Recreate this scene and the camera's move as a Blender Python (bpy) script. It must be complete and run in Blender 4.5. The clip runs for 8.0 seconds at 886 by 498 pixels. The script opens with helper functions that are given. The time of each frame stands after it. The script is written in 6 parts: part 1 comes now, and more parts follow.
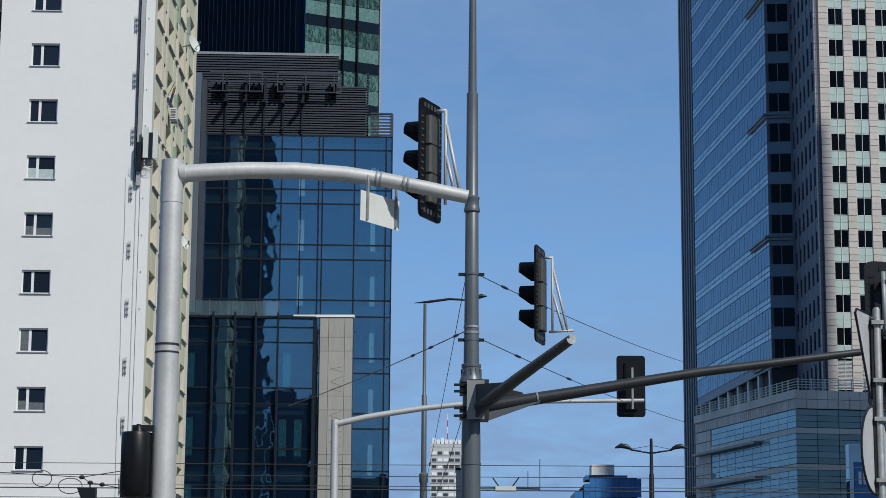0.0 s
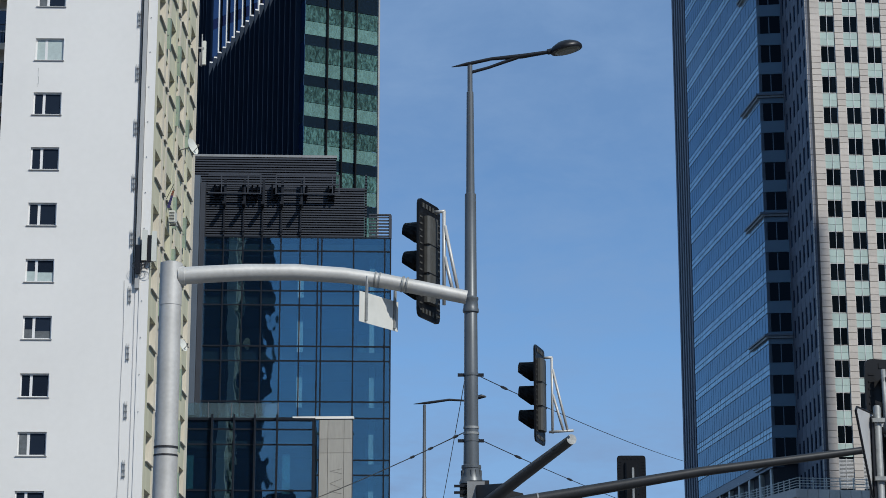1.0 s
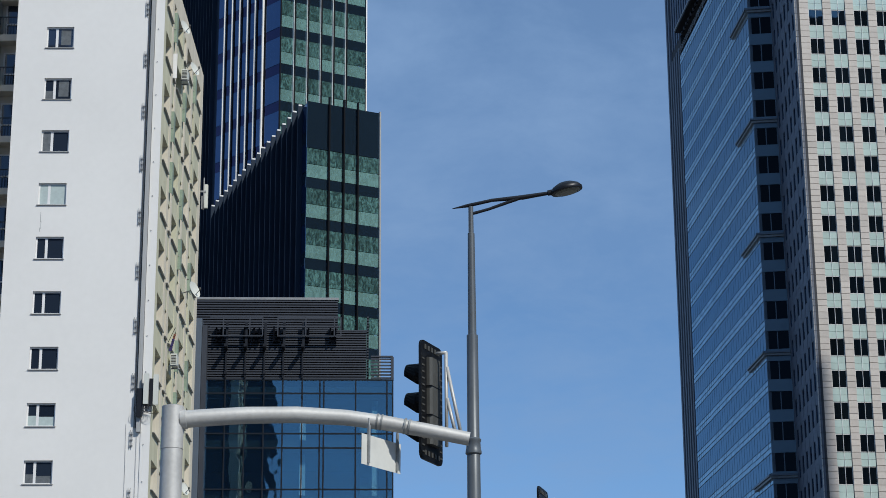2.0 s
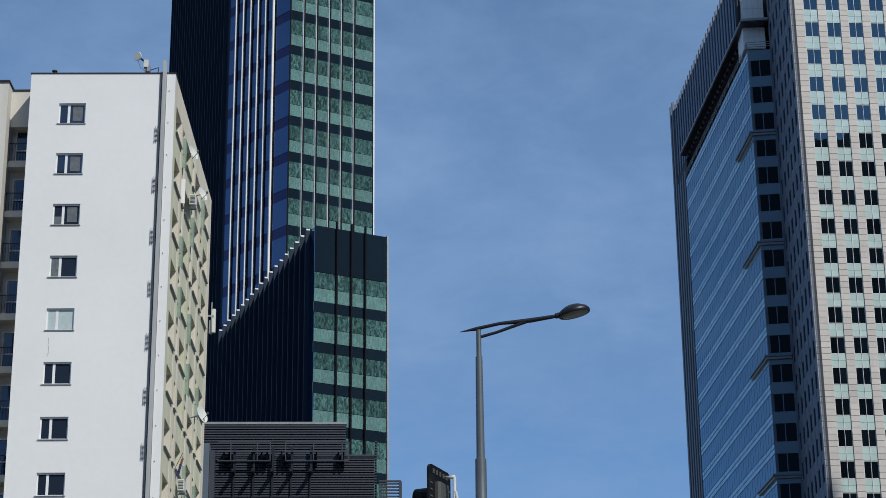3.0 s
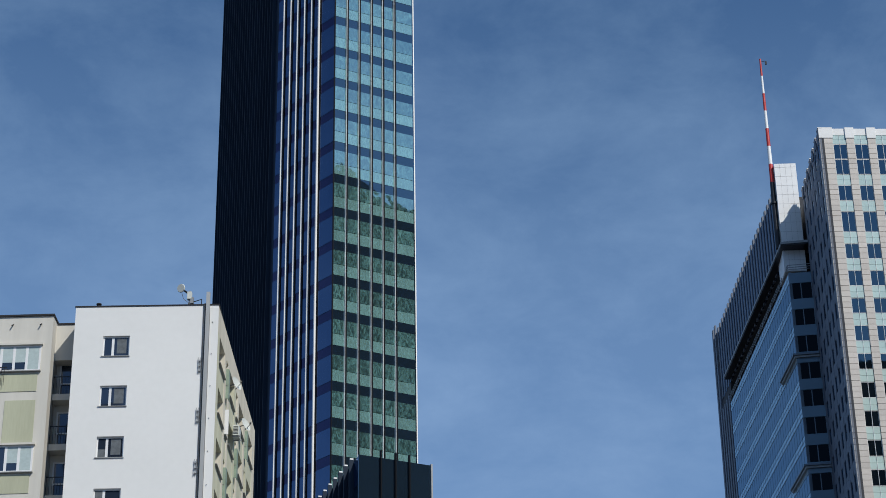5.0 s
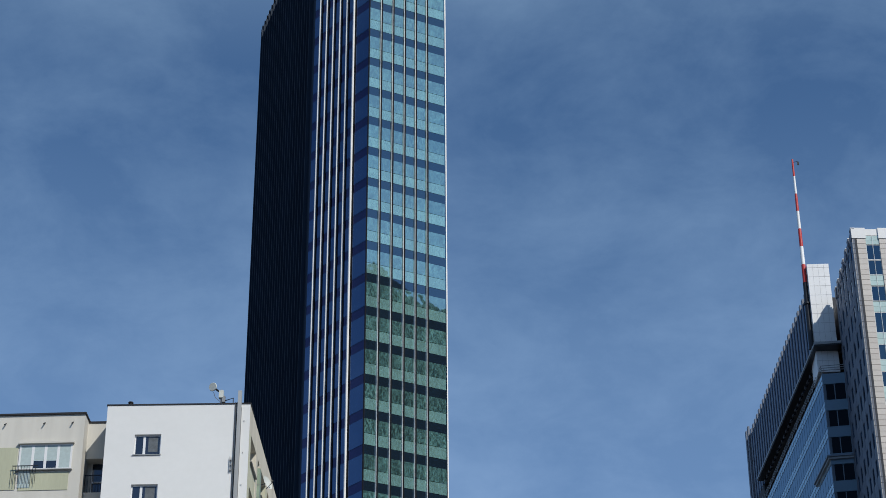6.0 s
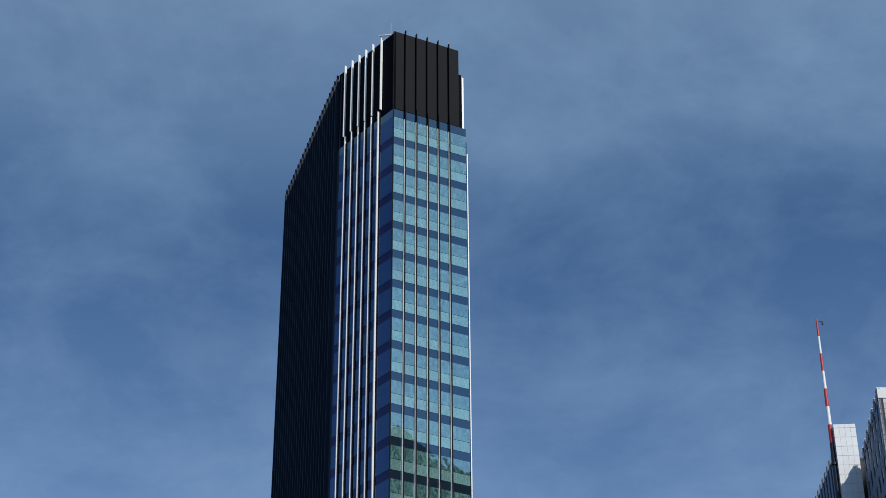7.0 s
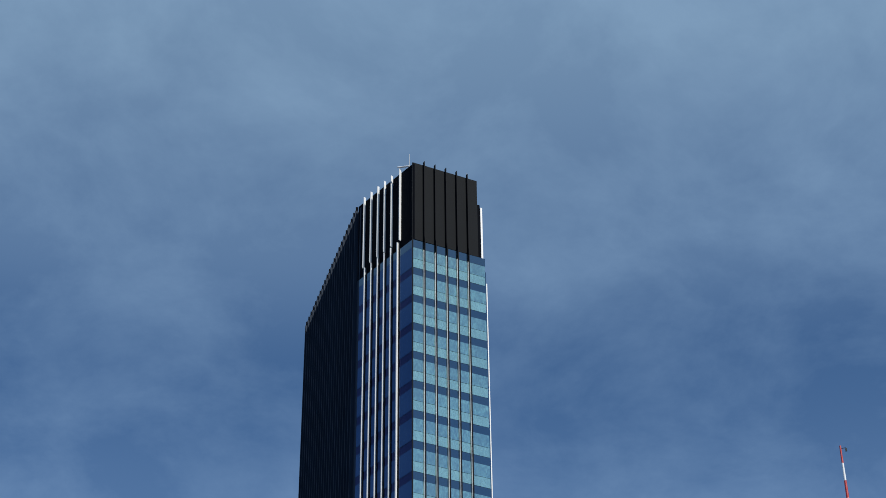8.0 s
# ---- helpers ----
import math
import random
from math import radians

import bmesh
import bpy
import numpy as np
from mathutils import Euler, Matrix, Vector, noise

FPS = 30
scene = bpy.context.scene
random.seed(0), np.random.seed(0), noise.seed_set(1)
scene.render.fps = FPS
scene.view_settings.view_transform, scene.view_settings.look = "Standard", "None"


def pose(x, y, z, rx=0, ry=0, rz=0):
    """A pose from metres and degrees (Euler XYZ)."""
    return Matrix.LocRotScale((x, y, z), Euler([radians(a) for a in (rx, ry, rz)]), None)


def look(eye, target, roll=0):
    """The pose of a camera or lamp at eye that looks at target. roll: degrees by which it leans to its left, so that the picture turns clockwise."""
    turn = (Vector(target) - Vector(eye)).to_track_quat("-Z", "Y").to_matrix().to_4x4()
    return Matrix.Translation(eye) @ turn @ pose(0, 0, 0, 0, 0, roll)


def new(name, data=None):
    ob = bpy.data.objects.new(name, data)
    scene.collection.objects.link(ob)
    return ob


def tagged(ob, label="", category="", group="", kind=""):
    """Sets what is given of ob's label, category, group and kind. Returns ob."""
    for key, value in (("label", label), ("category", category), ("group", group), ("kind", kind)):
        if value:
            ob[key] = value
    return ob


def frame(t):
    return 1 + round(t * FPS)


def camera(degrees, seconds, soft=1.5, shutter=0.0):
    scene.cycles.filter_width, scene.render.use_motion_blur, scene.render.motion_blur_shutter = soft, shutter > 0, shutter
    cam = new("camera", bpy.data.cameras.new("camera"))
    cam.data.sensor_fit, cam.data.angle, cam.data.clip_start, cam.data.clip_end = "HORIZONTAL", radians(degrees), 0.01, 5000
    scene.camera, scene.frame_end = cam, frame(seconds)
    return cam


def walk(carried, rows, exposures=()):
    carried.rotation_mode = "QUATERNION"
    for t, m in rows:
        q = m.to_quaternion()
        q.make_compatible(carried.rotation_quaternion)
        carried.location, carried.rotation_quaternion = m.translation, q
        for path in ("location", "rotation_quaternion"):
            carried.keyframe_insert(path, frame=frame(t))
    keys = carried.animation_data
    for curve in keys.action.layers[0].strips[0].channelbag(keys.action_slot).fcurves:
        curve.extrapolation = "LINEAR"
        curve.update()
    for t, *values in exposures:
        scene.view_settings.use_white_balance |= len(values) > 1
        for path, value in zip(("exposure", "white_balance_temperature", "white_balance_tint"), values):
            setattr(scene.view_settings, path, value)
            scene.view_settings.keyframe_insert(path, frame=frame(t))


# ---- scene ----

# camera: a person standing at the kerb tilts a long lens upwards
EYE = (0.0, 0.0, 1.6)
cam = camera(24.245, 8.0, 0.6)
TURNS = [  # seconds, yaw, pitch, roll
    (0, 0.025, 10.478, 0.381),
    (0.25, 0.014, 11.113, 0.276),
    (0.5, 0.004, 11.785, 0.170),
    (0.8, 0.001, 12.695, 0.060),
    (1, -0.001, 13.271, -0.014),
    (1.2, -0.009, 13.908, -0.077),
    (1.3, -0.013, 14.300, -0.108),
    (1.4, -0.017, 14.801, -0.140),
    (1.5, -0.021, 15.278, -0.171),
    (1.7, -0.016, 16.139, -0.282),
    (2.8, 0.164, 19.812, -0.595),
    (3, 0.225, 20.624, -0.615),
    (3.2, 0.326, 21.211, -0.669),
    (3.5, 0.477, 22.166, -0.748),
    (3.8, 0.697, 22.910, -0.750),
    (4, 0.842, 23.605, -0.751),
    (4.2, 0.971, 24.357, -0.753),
    (4.3, 1.035, 24.839, -0.754),
    (4.5, 1.164, 25.634, -0.756),
    (4.7, 1.259, 26.115, -0.985),
    (5.8, 2.154, 29.288, -0.405),
    (6, 2.397, 29.718, -0.351),
    (6.2, 2.581, 30.602, -0.329),
    (6.5, 2.857, 31.990, -0.297),
    (6.8, 3.026, 33.110, -0.329),
    (6.9, 3.083, 33.637, -0.339),
    (7, 3.139, 34.227, -0.350),
    (7.2, 3.263, 35.760, -0.420),
    (7.3, 3.324, 36.228, -0.456),
    (7.4, 3.386, 36.555, -0.491),
    (7.5, 3.448, 36.796, -0.526),
    (7.7, 3.582, 37.150, -0.557),
    (8, 3.785, 37.843, -0.604),
]


def aim(yaw, pitch, roll):
    a, p = radians(yaw), radians(pitch)
    way = Vector((-math.sin(a) * math.cos(p), math.cos(a) * math.cos(p), math.sin(p)))
    return look(EYE, Vector(EYE) + way, roll)


walk(cam, [(t, aim(a, p, r)) for t, a, p, r in TURNS], [(0.0, 0.0, 6420, 7), (8.0, 0.0, 6420, 7)])

# world, sun and exposure
SUN = Vector((0.47, -0.577, 0.669)).normalized()
world = bpy.data.worlds.new("sky")
scene.world = world
world.use_nodes = True
wt = world.node_tree
sky = wt.nodes.new("ShaderNodeTexSky")
sky.sky_type, sky.sun_disc = "NISHITA", False
sky.sun_elevation, sky.sun_rotation = math.asin(SUN.z), math.atan2(SUN.x, SUN.y)
sky.air_density, sky.dust_density, sky.ozone_density = 0.62, 0.0, 2.2
# thin high cloud on a level sheet
co = wt.nodes.new("ShaderNodeTexCoord")
sep = wt.nodes.new("ShaderNodeSeparateXYZ")
up = wt.nodes.new("ShaderNodeMath")
up.operation, up.inputs[1].default_value = "ADD", 0.25
wt.links.new(co.outputs["Generated"], sep.inputs[0])
wt.links.new(sep.outputs["Z"], up.inputs[0])
div = wt.nodes.new("ShaderNodeVectorMath")
div.operation = "DIVIDE"
comb = wt.nodes.new("ShaderNodeCombineXYZ")
for k in range(3):
    wt.links.new(up.outputs[0], comb.inputs[k])
wt.links.new(co.outputs["Generated"], div.inputs[0])
wt.links.new(comb.outputs[0], div.inputs[1])
cloud = wt.nodes.new("ShaderNodeTexNoise")
cloud.inputs["Scale"].default_value, cloud.inputs["Detail"].default_value = 9.0, 9.0
cloud.inputs["Roughness"].default_value, cloud.inputs["Distortion"].default_value = 0.62, 0.2
wt.links.new(div.outputs[0], cloud.inputs["Vector"])
high = wt.nodes.new("ShaderNodeValToRGB")  # the veil's thickness from the horizon upwards
high.color_ramp.interpolation = "EASE"
stops = high.color_ramp.elements
stops[0].position, stops[0].color = 0.0, (0.85, 0.85, 0.85, 1)
stops[1].position, stops[1].color = 0.85, (0.9, 0.9, 0.9, 1)
for p, v in ((0.06, 0.8), (0.13, 0.6), (0.19, 0.28), (0.25, 0.24), (0.33, 0.5), (0.44, 0.42), (0.5, 0.16), (0.56, 0.03), (0.62, 0.4), (0.71, 0.78)):
    stops.new(p).color = (v, v, v, 1)
wt.links.new(sep.outputs["Z"], high.inputs["Fac"])
cov = wt.nodes.new("ShaderNodeMapRange")
cov.inputs["From Min"].default_value, cov.inputs["From Max"].default_value = 0.38, 0.85
cov.inputs["To Min"].default_value, cov.inputs["To Max"].default_value = 0.0, 0.5
wt.links.new(cloud.outputs["Fac"], cov.inputs["Value"])
addc = wt.nodes.new("ShaderNodeMath")
addc.operation, addc.use_clamp = "ADD", True
wt.links.new(cov.outputs[0], addc.inputs[0])
wt.links.new(high.outputs[0], addc.inputs[1])
mixc = wt.nodes.new("ShaderNodeMix")
mixc.data_type = "RGBA"
wt.links.new(addc.outputs[0], mixc.inputs["Factor"])
deep = wt.nodes.new("ShaderNodeVectorMath")  # clear air between the veils
deep.operation, deep.inputs[1].default_value = "MULTIPLY", (0.8, 1.03, 1.15)
wt.links.new(sky.outputs[0], deep.inputs[0])
wt.links.new(deep.outputs[0], mixc.inputs["A"])
lift = wt.nodes.new("ShaderNodeMapRange")  # the veil turns greyer higher up
lift.inputs["From Min"].default_value, lift.inputs["From Max"].default_value = 0.4, 0.68
wt.links.new(sep.outputs["Z"], lift.inputs["Value"])
veil = wt.nodes.new("ShaderNodeMix")
veil.data_type = "RGBA"
veil.inputs["A"].default_value = (1.95, 3.08, 5.15, 1)
veil.inputs["B"].default_value = (1.85, 2.85, 4.25, 1)
wt.links.new(lift.outputs[0], veil.inputs["Factor"])
wt.links.new(veil.outputs["Result"], mixc.inputs["B"])
bg = wt.nodes["Background"]
wt.links.new(mixc.outputs["Result"], bg.inputs[0])
bg.inputs[1].default_value = 0.115

sun_light = bpy.data.lights.new("sun", "SUN")
sun_light.energy, sun_light.angle, sun_light.color = 3.7, radians(0.5), (1.0, 0.95, 0.88)
new("sun", sun_light).matrix_world = look((0, 0, 0), -SUN)

# ---- materials ----


def mat(name, color, rough=0.6, metal=0.0, vary=0.12, scale=0.6, fine=14.0, bump=0.0, spec=0.5, piece=0.0, streak=False, coat=0.0):
    """A surface with slow stains, fine grain and an optional tone of its own for each piece."""
    m = bpy.data.materials.new(name)
    m.use_nodes = True
    t = m.node_tree
    p = t.nodes["Principled BSDF"]
    p.inputs["Roughness"].default_value, p.inputs["Metallic"].default_value = rough, metal
    p.inputs["Specular IOR Level"].default_value = spec
    p.inputs["Coat Weight"].default_value, p.inputs["Coat Roughness"].default_value = coat, 0.03
    g = t.nodes.new("ShaderNodeNewGeometry")
    at = g.outputs["Position"]
    if streak:
        st = t.nodes.new("ShaderNodeVectorMath")
        st.operation, st.inputs[1].default_value = "MULTIPLY", (1.0, 1.0, 0.12)
        t.links.new(at, st.inputs[0])
        at = st.outputs[0]
    total = None
    for s, amount in ((scale, vary), (fine, vary * 0.5)):
        n = t.nodes.new("ShaderNodeTexNoise")
        n.inputs["Scale"].default_value, n.inputs["Detail"].default_value = s, 5.0
        t.links.new(at, n.inputs["Vector"])
        r = t.nodes.new("ShaderNodeMapRange")
        r.inputs["From Min"].default_value, r.inputs["From Max"].default_value = 0.3, 0.7
        r.inputs["To Min"].default_value, r.inputs["To Max"].default_value = 1 - amount, 1 + amount * 0.6
        t.links.new(n.outputs["Fac"], r.inputs["Value"])
        if total is None:
            total = r.outputs[0]
        else:
            mu = t.nodes.new("ShaderNodeMath")
            mu.operation = "MULTIPLY"
            t.links.new(total, mu.inputs[0])
            t.links.new(r.outputs[0], mu.inputs[1])
            total = mu.outputs[0]
        last = n
    if piece:
        oi = t.nodes.new("ShaderNodeObjectInfo")
        isl = t.nodes.new("ShaderNodeMath")
        isl.operation = "ADD"
        t.links.new(oi.outputs["Random"], isl.inputs[0])
        t.links.new(g.outputs["Random Per Island"], isl.inputs[1])
        fr = t.nodes.new("ShaderNodeMath")
        fr.operation = "FRACT"
        t.links.new(isl.outputs[0], fr.inputs[0])
        r = t.nodes.new("ShaderNodeMapRange")
        r.inputs["To Min"].default_value, r.inputs["To Max"].default_value = 1 - piece, 1 + piece
        t.links.new(fr.outputs[0], r.inputs["Value"])
        mu = t.nodes.new("ShaderNodeMath")
        mu.operation = "MULTIPLY"
        t.links.new(total, mu.inputs[0])
        t.links.new(r.outputs[0], mu.inputs[1])
        total = mu.outputs[0]
    sc = t.nodes.new("ShaderNodeVectorMath")
    sc.operation, sc.inputs[0].default_value = "SCALE", color
    t.links.new(total, sc.inputs["Scale"])
    t.links.new(sc.outputs[0], p.inputs["Base Color"])
    if bump:
        b = t.nodes.new("ShaderNodeBump")
        b.inputs["Strength"].default_value, b.inputs["Distance"].default_value = 0.6, bump
        t.links.new(last.outputs["Fac"], b.inputs["Height"])
        t.links.new(b.outputs[0], p.inputs["Normal"])
    return m


def glass(name, body, tint, gloss, wave=0.004, see=0.0, piece=0.25, rough=0.015, glint=0.0):
    """A coated pane: gloss of the coating over a dark body, or over what stands behind it (see)."""
    m = bpy.data.materials.new(name)
    m.use_nodes = True
    t = m.node_tree
    t.nodes.remove(t.nodes["Principled BSDF"])
    out = t.nodes["Material Output"]
    g = t.nodes.new("ShaderNodeNewGeometry")
    n = t.nodes.new("ShaderNodeTexNoise")
    n.inputs["Scale"].default_value, n.inputs["Detail"].default_value = 0.45, 2.0
    t.links.new(g.outputs["Position"], n.inputs["Vector"])
    b = t.nodes.new("ShaderNodeBump")
    b.inputs["Strength"].default_value, b.inputs["Distance"].default_value = 1.0, wave
    t.links.new(n.outputs["Fac"], b.inputs["Height"])
    oi = t.nodes.new("ShaderNodeObjectInfo")
    isl = t.nodes.new("ShaderNodeMath")
    isl.operation = "ADD"
    t.links.new(oi.outputs["Random"], isl.inputs[0])
    t.links.new(g.outputs["Random Per Island"], isl.inputs[1])
    fr = t.nodes.new("ShaderNodeMath")
    fr.operation = "FRACT"
    t.links.new(isl.outputs[0], fr.inputs[0])
    r = t.nodes.new("ShaderNodeMapRange")
    r.inputs["To Min"].default_value, r.inputs["To Max"].default_value = 1 - piece, 1 + piece
    t.links.new(fr.outputs[0], r.inputs["Value"])
    tone = r.outputs[0]
    # sparkling reflections put into the body colour as light and dark mottling
    if glint:
        st = t.nodes.new("ShaderNodeVectorMath")
        st.operation, st.inputs[1].default_value = "MULTIPLY", (3.6, 3.6, 1.5)
        t.links.new(g.outputs["Position"], st.inputs[0])
        dn = t.nodes.new("ShaderNodeTexNoise")
        dn.inputs["Scale"].default_value, dn.inputs["Detail"].default_value = 1.0, 6.0
        dn.inputs["Distortion"].default_value = 1.6
        t.links.new(st.outputs[0], dn.inputs["Vector"])
        dr = t.nodes.new("ShaderNodeMapRange")
        dr.inputs["From Min"].default_value, dr.inputs["From Max"].default_value = 0.4, 0.66
        dr.inputs["To Min"].default_value, dr.inputs["To Max"].default_value = 1 - glint, 1 + glint
        t.links.new(dn.outputs["Fac"], dr.inputs["Value"])
        mu = t.nodes.new("ShaderNodeMath")
        mu.operation = "MULTIPLY"
        t.links.new(tone, mu.inputs[0])
        t.links.new(dr.outputs[0], mu.inputs[1])
        tone = mu.outputs[0]
    sc = t.nodes.new("ShaderNodeVectorMath")
    sc.operation, sc.inputs[0].default_value = "SCALE", body
    t.links.new(tone, sc.inputs["Scale"])
    d = t.nodes.new("ShaderNodeBsdfDiffuse")
    t.links.new(sc.outputs[0], d.inputs["Color"])
    base = d.outputs[0]
    if see:
        tr = t.nodes.new("ShaderNodeBsdfTransparent")
        tr.inputs["Color"].default_value = (*tint, 1)
        mx = t.nodes.new("ShaderNodeMixShader")
        mx.inputs[0].default_value = see
        t.links.new(d.outputs[0], mx.inputs[1])
        t.links.new(tr.outputs[0], mx.inputs[2])
        base = mx.outputs[0]
    gl = t.nodes.new("ShaderNodeBsdfGlossy")
    gl.inputs["Color"].default_value, gl.inputs["Roughness"].default_value = (*tint, 1), rough
    t.links.new(b.outputs[0], gl.inputs["Normal"])
    fz = t.nodes.new("ShaderNodeFresnel")
    fz.inputs["IOR"].default_value = 1.5
    f = t.nodes.new("ShaderNodeMath")
    f.operation, f.use_clamp, f.inputs[1].default_value = "ADD", True, gloss
    t.links.new(fz.outputs[0], f.inputs[0])
    mx = t.nodes.new("ShaderNodeMixShader")
    t.links.new(f.outputs[0], mx.inputs[0])
    t.links.new(base, mx.inputs[1])
    t.links.new(gl.outputs[0], mx.inputs[2])
    t.links.new(mx.outputs[0], out.inputs[0])
    return m


WHITE = mat("white_render", (0.725, 0.722, 0.71), 0.85, vary=0.035, scale=0.22, fine=3, bump=0.003)
CREAM = mat("cream_render", (0.6, 0.575, 0.52), 0.85, vary=0.11, scale=0.35, fine=3, bump=0.002, streak=True)
SIDECREAM = mat("side_cream_render", (0.66, 0.61, 0.5), 0.85, vary=0.14, scale=0.7, bump=0.004, streak=True)
SIDESAGE = mat("side_sage_render", (0.56, 0.55, 0.41), 0.85, vary=0.14, scale=0.6, bump=0.004, streak=True)
SAGE = mat("sage_render", (0.45, 0.455, 0.33), 0.85, vary=0.1, scale=0.6, bump=0.004, streak=True)
GREEN = mat("green_sheet", (0.24, 0.31, 0.24), 0.5, vary=0.2, scale=2)
GAP = mat("dark_reveal", (0.06, 0.055, 0.05), 0.9, vary=0.2)
TAR = mat("roof_felt", (0.022, 0.022, 0.026), 0.9, vary=0.2)
PVC = mat("white_pvc", (0.75, 0.75, 0.75), 0.35, vary=0.04)
FRAMESTEEL = mat("frame_steel", (0.15, 0.155, 0.165), 0.45, metal=0.3, vary=0.1)
SILL = mat("grey_sheet_sill", (0.3, 0.3, 0.3), 0.5, vary=0.1)
HOMEGLASS = glass("window_glass", (0.016, 0.024, 0.04), (0.7, 0.82, 1.0), 0.045, 0.003)
CURTAIN = mat("curtain", (0.12, 0.135, 0.15), 0.9, vary=0.25, scale=6, fine=30)
BLIND = mat("blind", (0.42, 0.5, 0.5), 0.9, vary=0.08, scale=6)
GREYSTEEL = mat("grey_steel", (0.28, 0.29, 0.3), 0.5, metal=0.3, vary=0.12, scale=1.5)
RISER = mat("riser_sheet", (0.36, 0.37, 0.375), 0.55, vary=0.12, scale=1.2, streak=True)
PALEGREY = mat("pale_grey_plastic", (0.6, 0.62, 0.58), 0.5, vary=0.06)
DARKSTEEL = mat("dark_steel", (0.016, 0.018, 0.024), 0.4, metal=0.3, vary=0.2, scale=2)

TOWERGLASS = glass("tower_glass", (0.13, 0.285, 0.27), (0.92, 1.0, 0.86), 0.6, 0.014, rough=0.03, glint=0.62)
TOWERBLIND = glass("tower_panel", (0.245, 0.46, 0.44), (0.9, 1.0, 0.86), 0.5, 0.015, piece=0.12, rough=0.03, glint=0.18)
NAVY = glass("navy_spandrel", (0.011, 0.021, 0.034), (0.6, 0.76, 0.86), 0.26, 0.004, piece=0.1)
VIOLET = glass("violet_spandrel", (0.012, 0.013, 0.04), (0.4, 0.42, 0.8), 0.06, 0.004, piece=0.1)
BLUEGLASS = glass("blue_glass", (0.01, 0.024, 0.06), (0.38, 0.56, 0.92), 0.18, 0.006, piece=0.15)
FINGREY = mat("grey_fin", (0.7, 0.7, 0.7), 0.4, vary=0.1, scale=0.3)
RAILGLASS = glass("rail_glass", (0.2, 0.27, 0.3), (0.75, 0.9, 0.95), 0.03, 0.003, see=0.8)
FIN = mat("aluminium_fin", (0.85, 0.84, 0.82), 0.4, metal=0.0, vary=0.08, scale=0.3)
BLACK = mat("black_cladding", (0.004, 0.005, 0.008), 0.75, vary=0.15, scale=0.2, spec=0.02)
NAVYCLAD = mat("blue_black_cladding", (0.016, 0.028, 0.05), 0.65, vary=0.15, scale=0.2, spec=0.15)
CROWN = mat("crown_sheet", (0.006, 0.0078, 0.0105), 0.6, vary=0.15, scale=0.2, spec=0.06)
BLACKFIN = mat("black_fin", (0.007, 0.008, 0.011), 0.6, vary=0.15, scale=0.2, spec=0.06)
PODGLASS = glass("podium_glass", (0.01, 0.025, 0.06), (0.46, 0.71, 0.82), 0.2, 0.012, see=0.75, piece=0.2)
MULLION = mat("dark_mullion", (0.01, 0.014, 0.022), 0.5, spec=0.2, vary=0.1)
LOUVRE = mat("louvre_slat", (0.055, 0.062, 0.078), 0.45, metal=0.3, vary=0.12, scale=0.8)
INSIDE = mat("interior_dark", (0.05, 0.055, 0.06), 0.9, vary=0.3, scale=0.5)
INCOL = mat("interior_column", (0.75, 0.76, 0.74), 0.8, vary=0.05)
CONCRETE = mat("concrete_panel", (0.36, 0.355, 0.335), 0.8, vary=0.14, scale=0.5, fine=9, bump=0.003, piece=0.06, streak=True)
CARVED = mat("carved_concrete", (0.27, 0.265, 0.25), 0.85, vary=0.1)

STONE = mat("pink_granite", (0.52, 0.48, 0.445), 0.6, vary=0.1, scale=0.25, fine=4, bump=0.002, piece=0.07)
STONEWHITE = mat("white_parapet", (0.7, 0.7, 0.7), 0.5, vary=0.06)
JOINT = mat("joint_shadow", (0.05, 0.054, 0.064), 0.9, vary=0.1)
DARKWIN = glass("dark_window", (0.004, 0.006, 0.008), (0.45, 0.7, 0.85), 0.2, 0.003, piece=0.5)
FRIT = glass("pale_spandrel", (0.48, 0.6, 0.57), (0.7, 0.9, 0.9), 0.06, 0.002, piece=0.07)
SKYGLASS = glass("sky_glass", (0.03, 0.056, 0.08), (0.48, 0.66, 0.82), 0.09, 0.006, piece=0.15)
SKYFRIT = glass("sky_frit", (0.36, 0.43, 0.48), (0.6, 0.85, 1.0), 0.1, 0.003, piece=0.15)
BLACKWIN = glass("black_window", (0.002, 0.003, 0.004), (0.12, 0.16, 0.2), 0.0, 0.003, piece=0.4)
# side windows, toned down to carry the shade of their wall
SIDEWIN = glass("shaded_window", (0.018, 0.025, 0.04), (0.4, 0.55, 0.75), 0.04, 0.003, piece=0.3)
# podium granite, paled in colour to stand in for missing bounced light
PODSTONE = mat("pale_granite", (0.66, 0.62, 0.58), 0.6, vary=0.12, scale=0.3, fine=4, bump=0.002, piece=0.08)
# the pink granite again, with the unlit side's blue shade in its colour
SHADESTONE = mat("grey_granite", (0.125, 0.145, 0.19), 0.6, vary=0.12, scale=0.3, fine=4, bump=0.002, piece=0.08)
BLUEPANEL = mat("blue_spandrel", (0.1, 0.18, 0.26), 0.3, vary=0.08, scale=0.3, piece=0.06)
PODPANE = glass("pale_teal_pane", (0.34, 0.48, 0.5), (0.55, 0.8, 0.95), 0.12, 0.004, piece=0.12)
STEELBLUE = mat("blue_grey_metal", (0.12, 0.15, 0.19), 0.45, metal=0.3, vary=0.1)

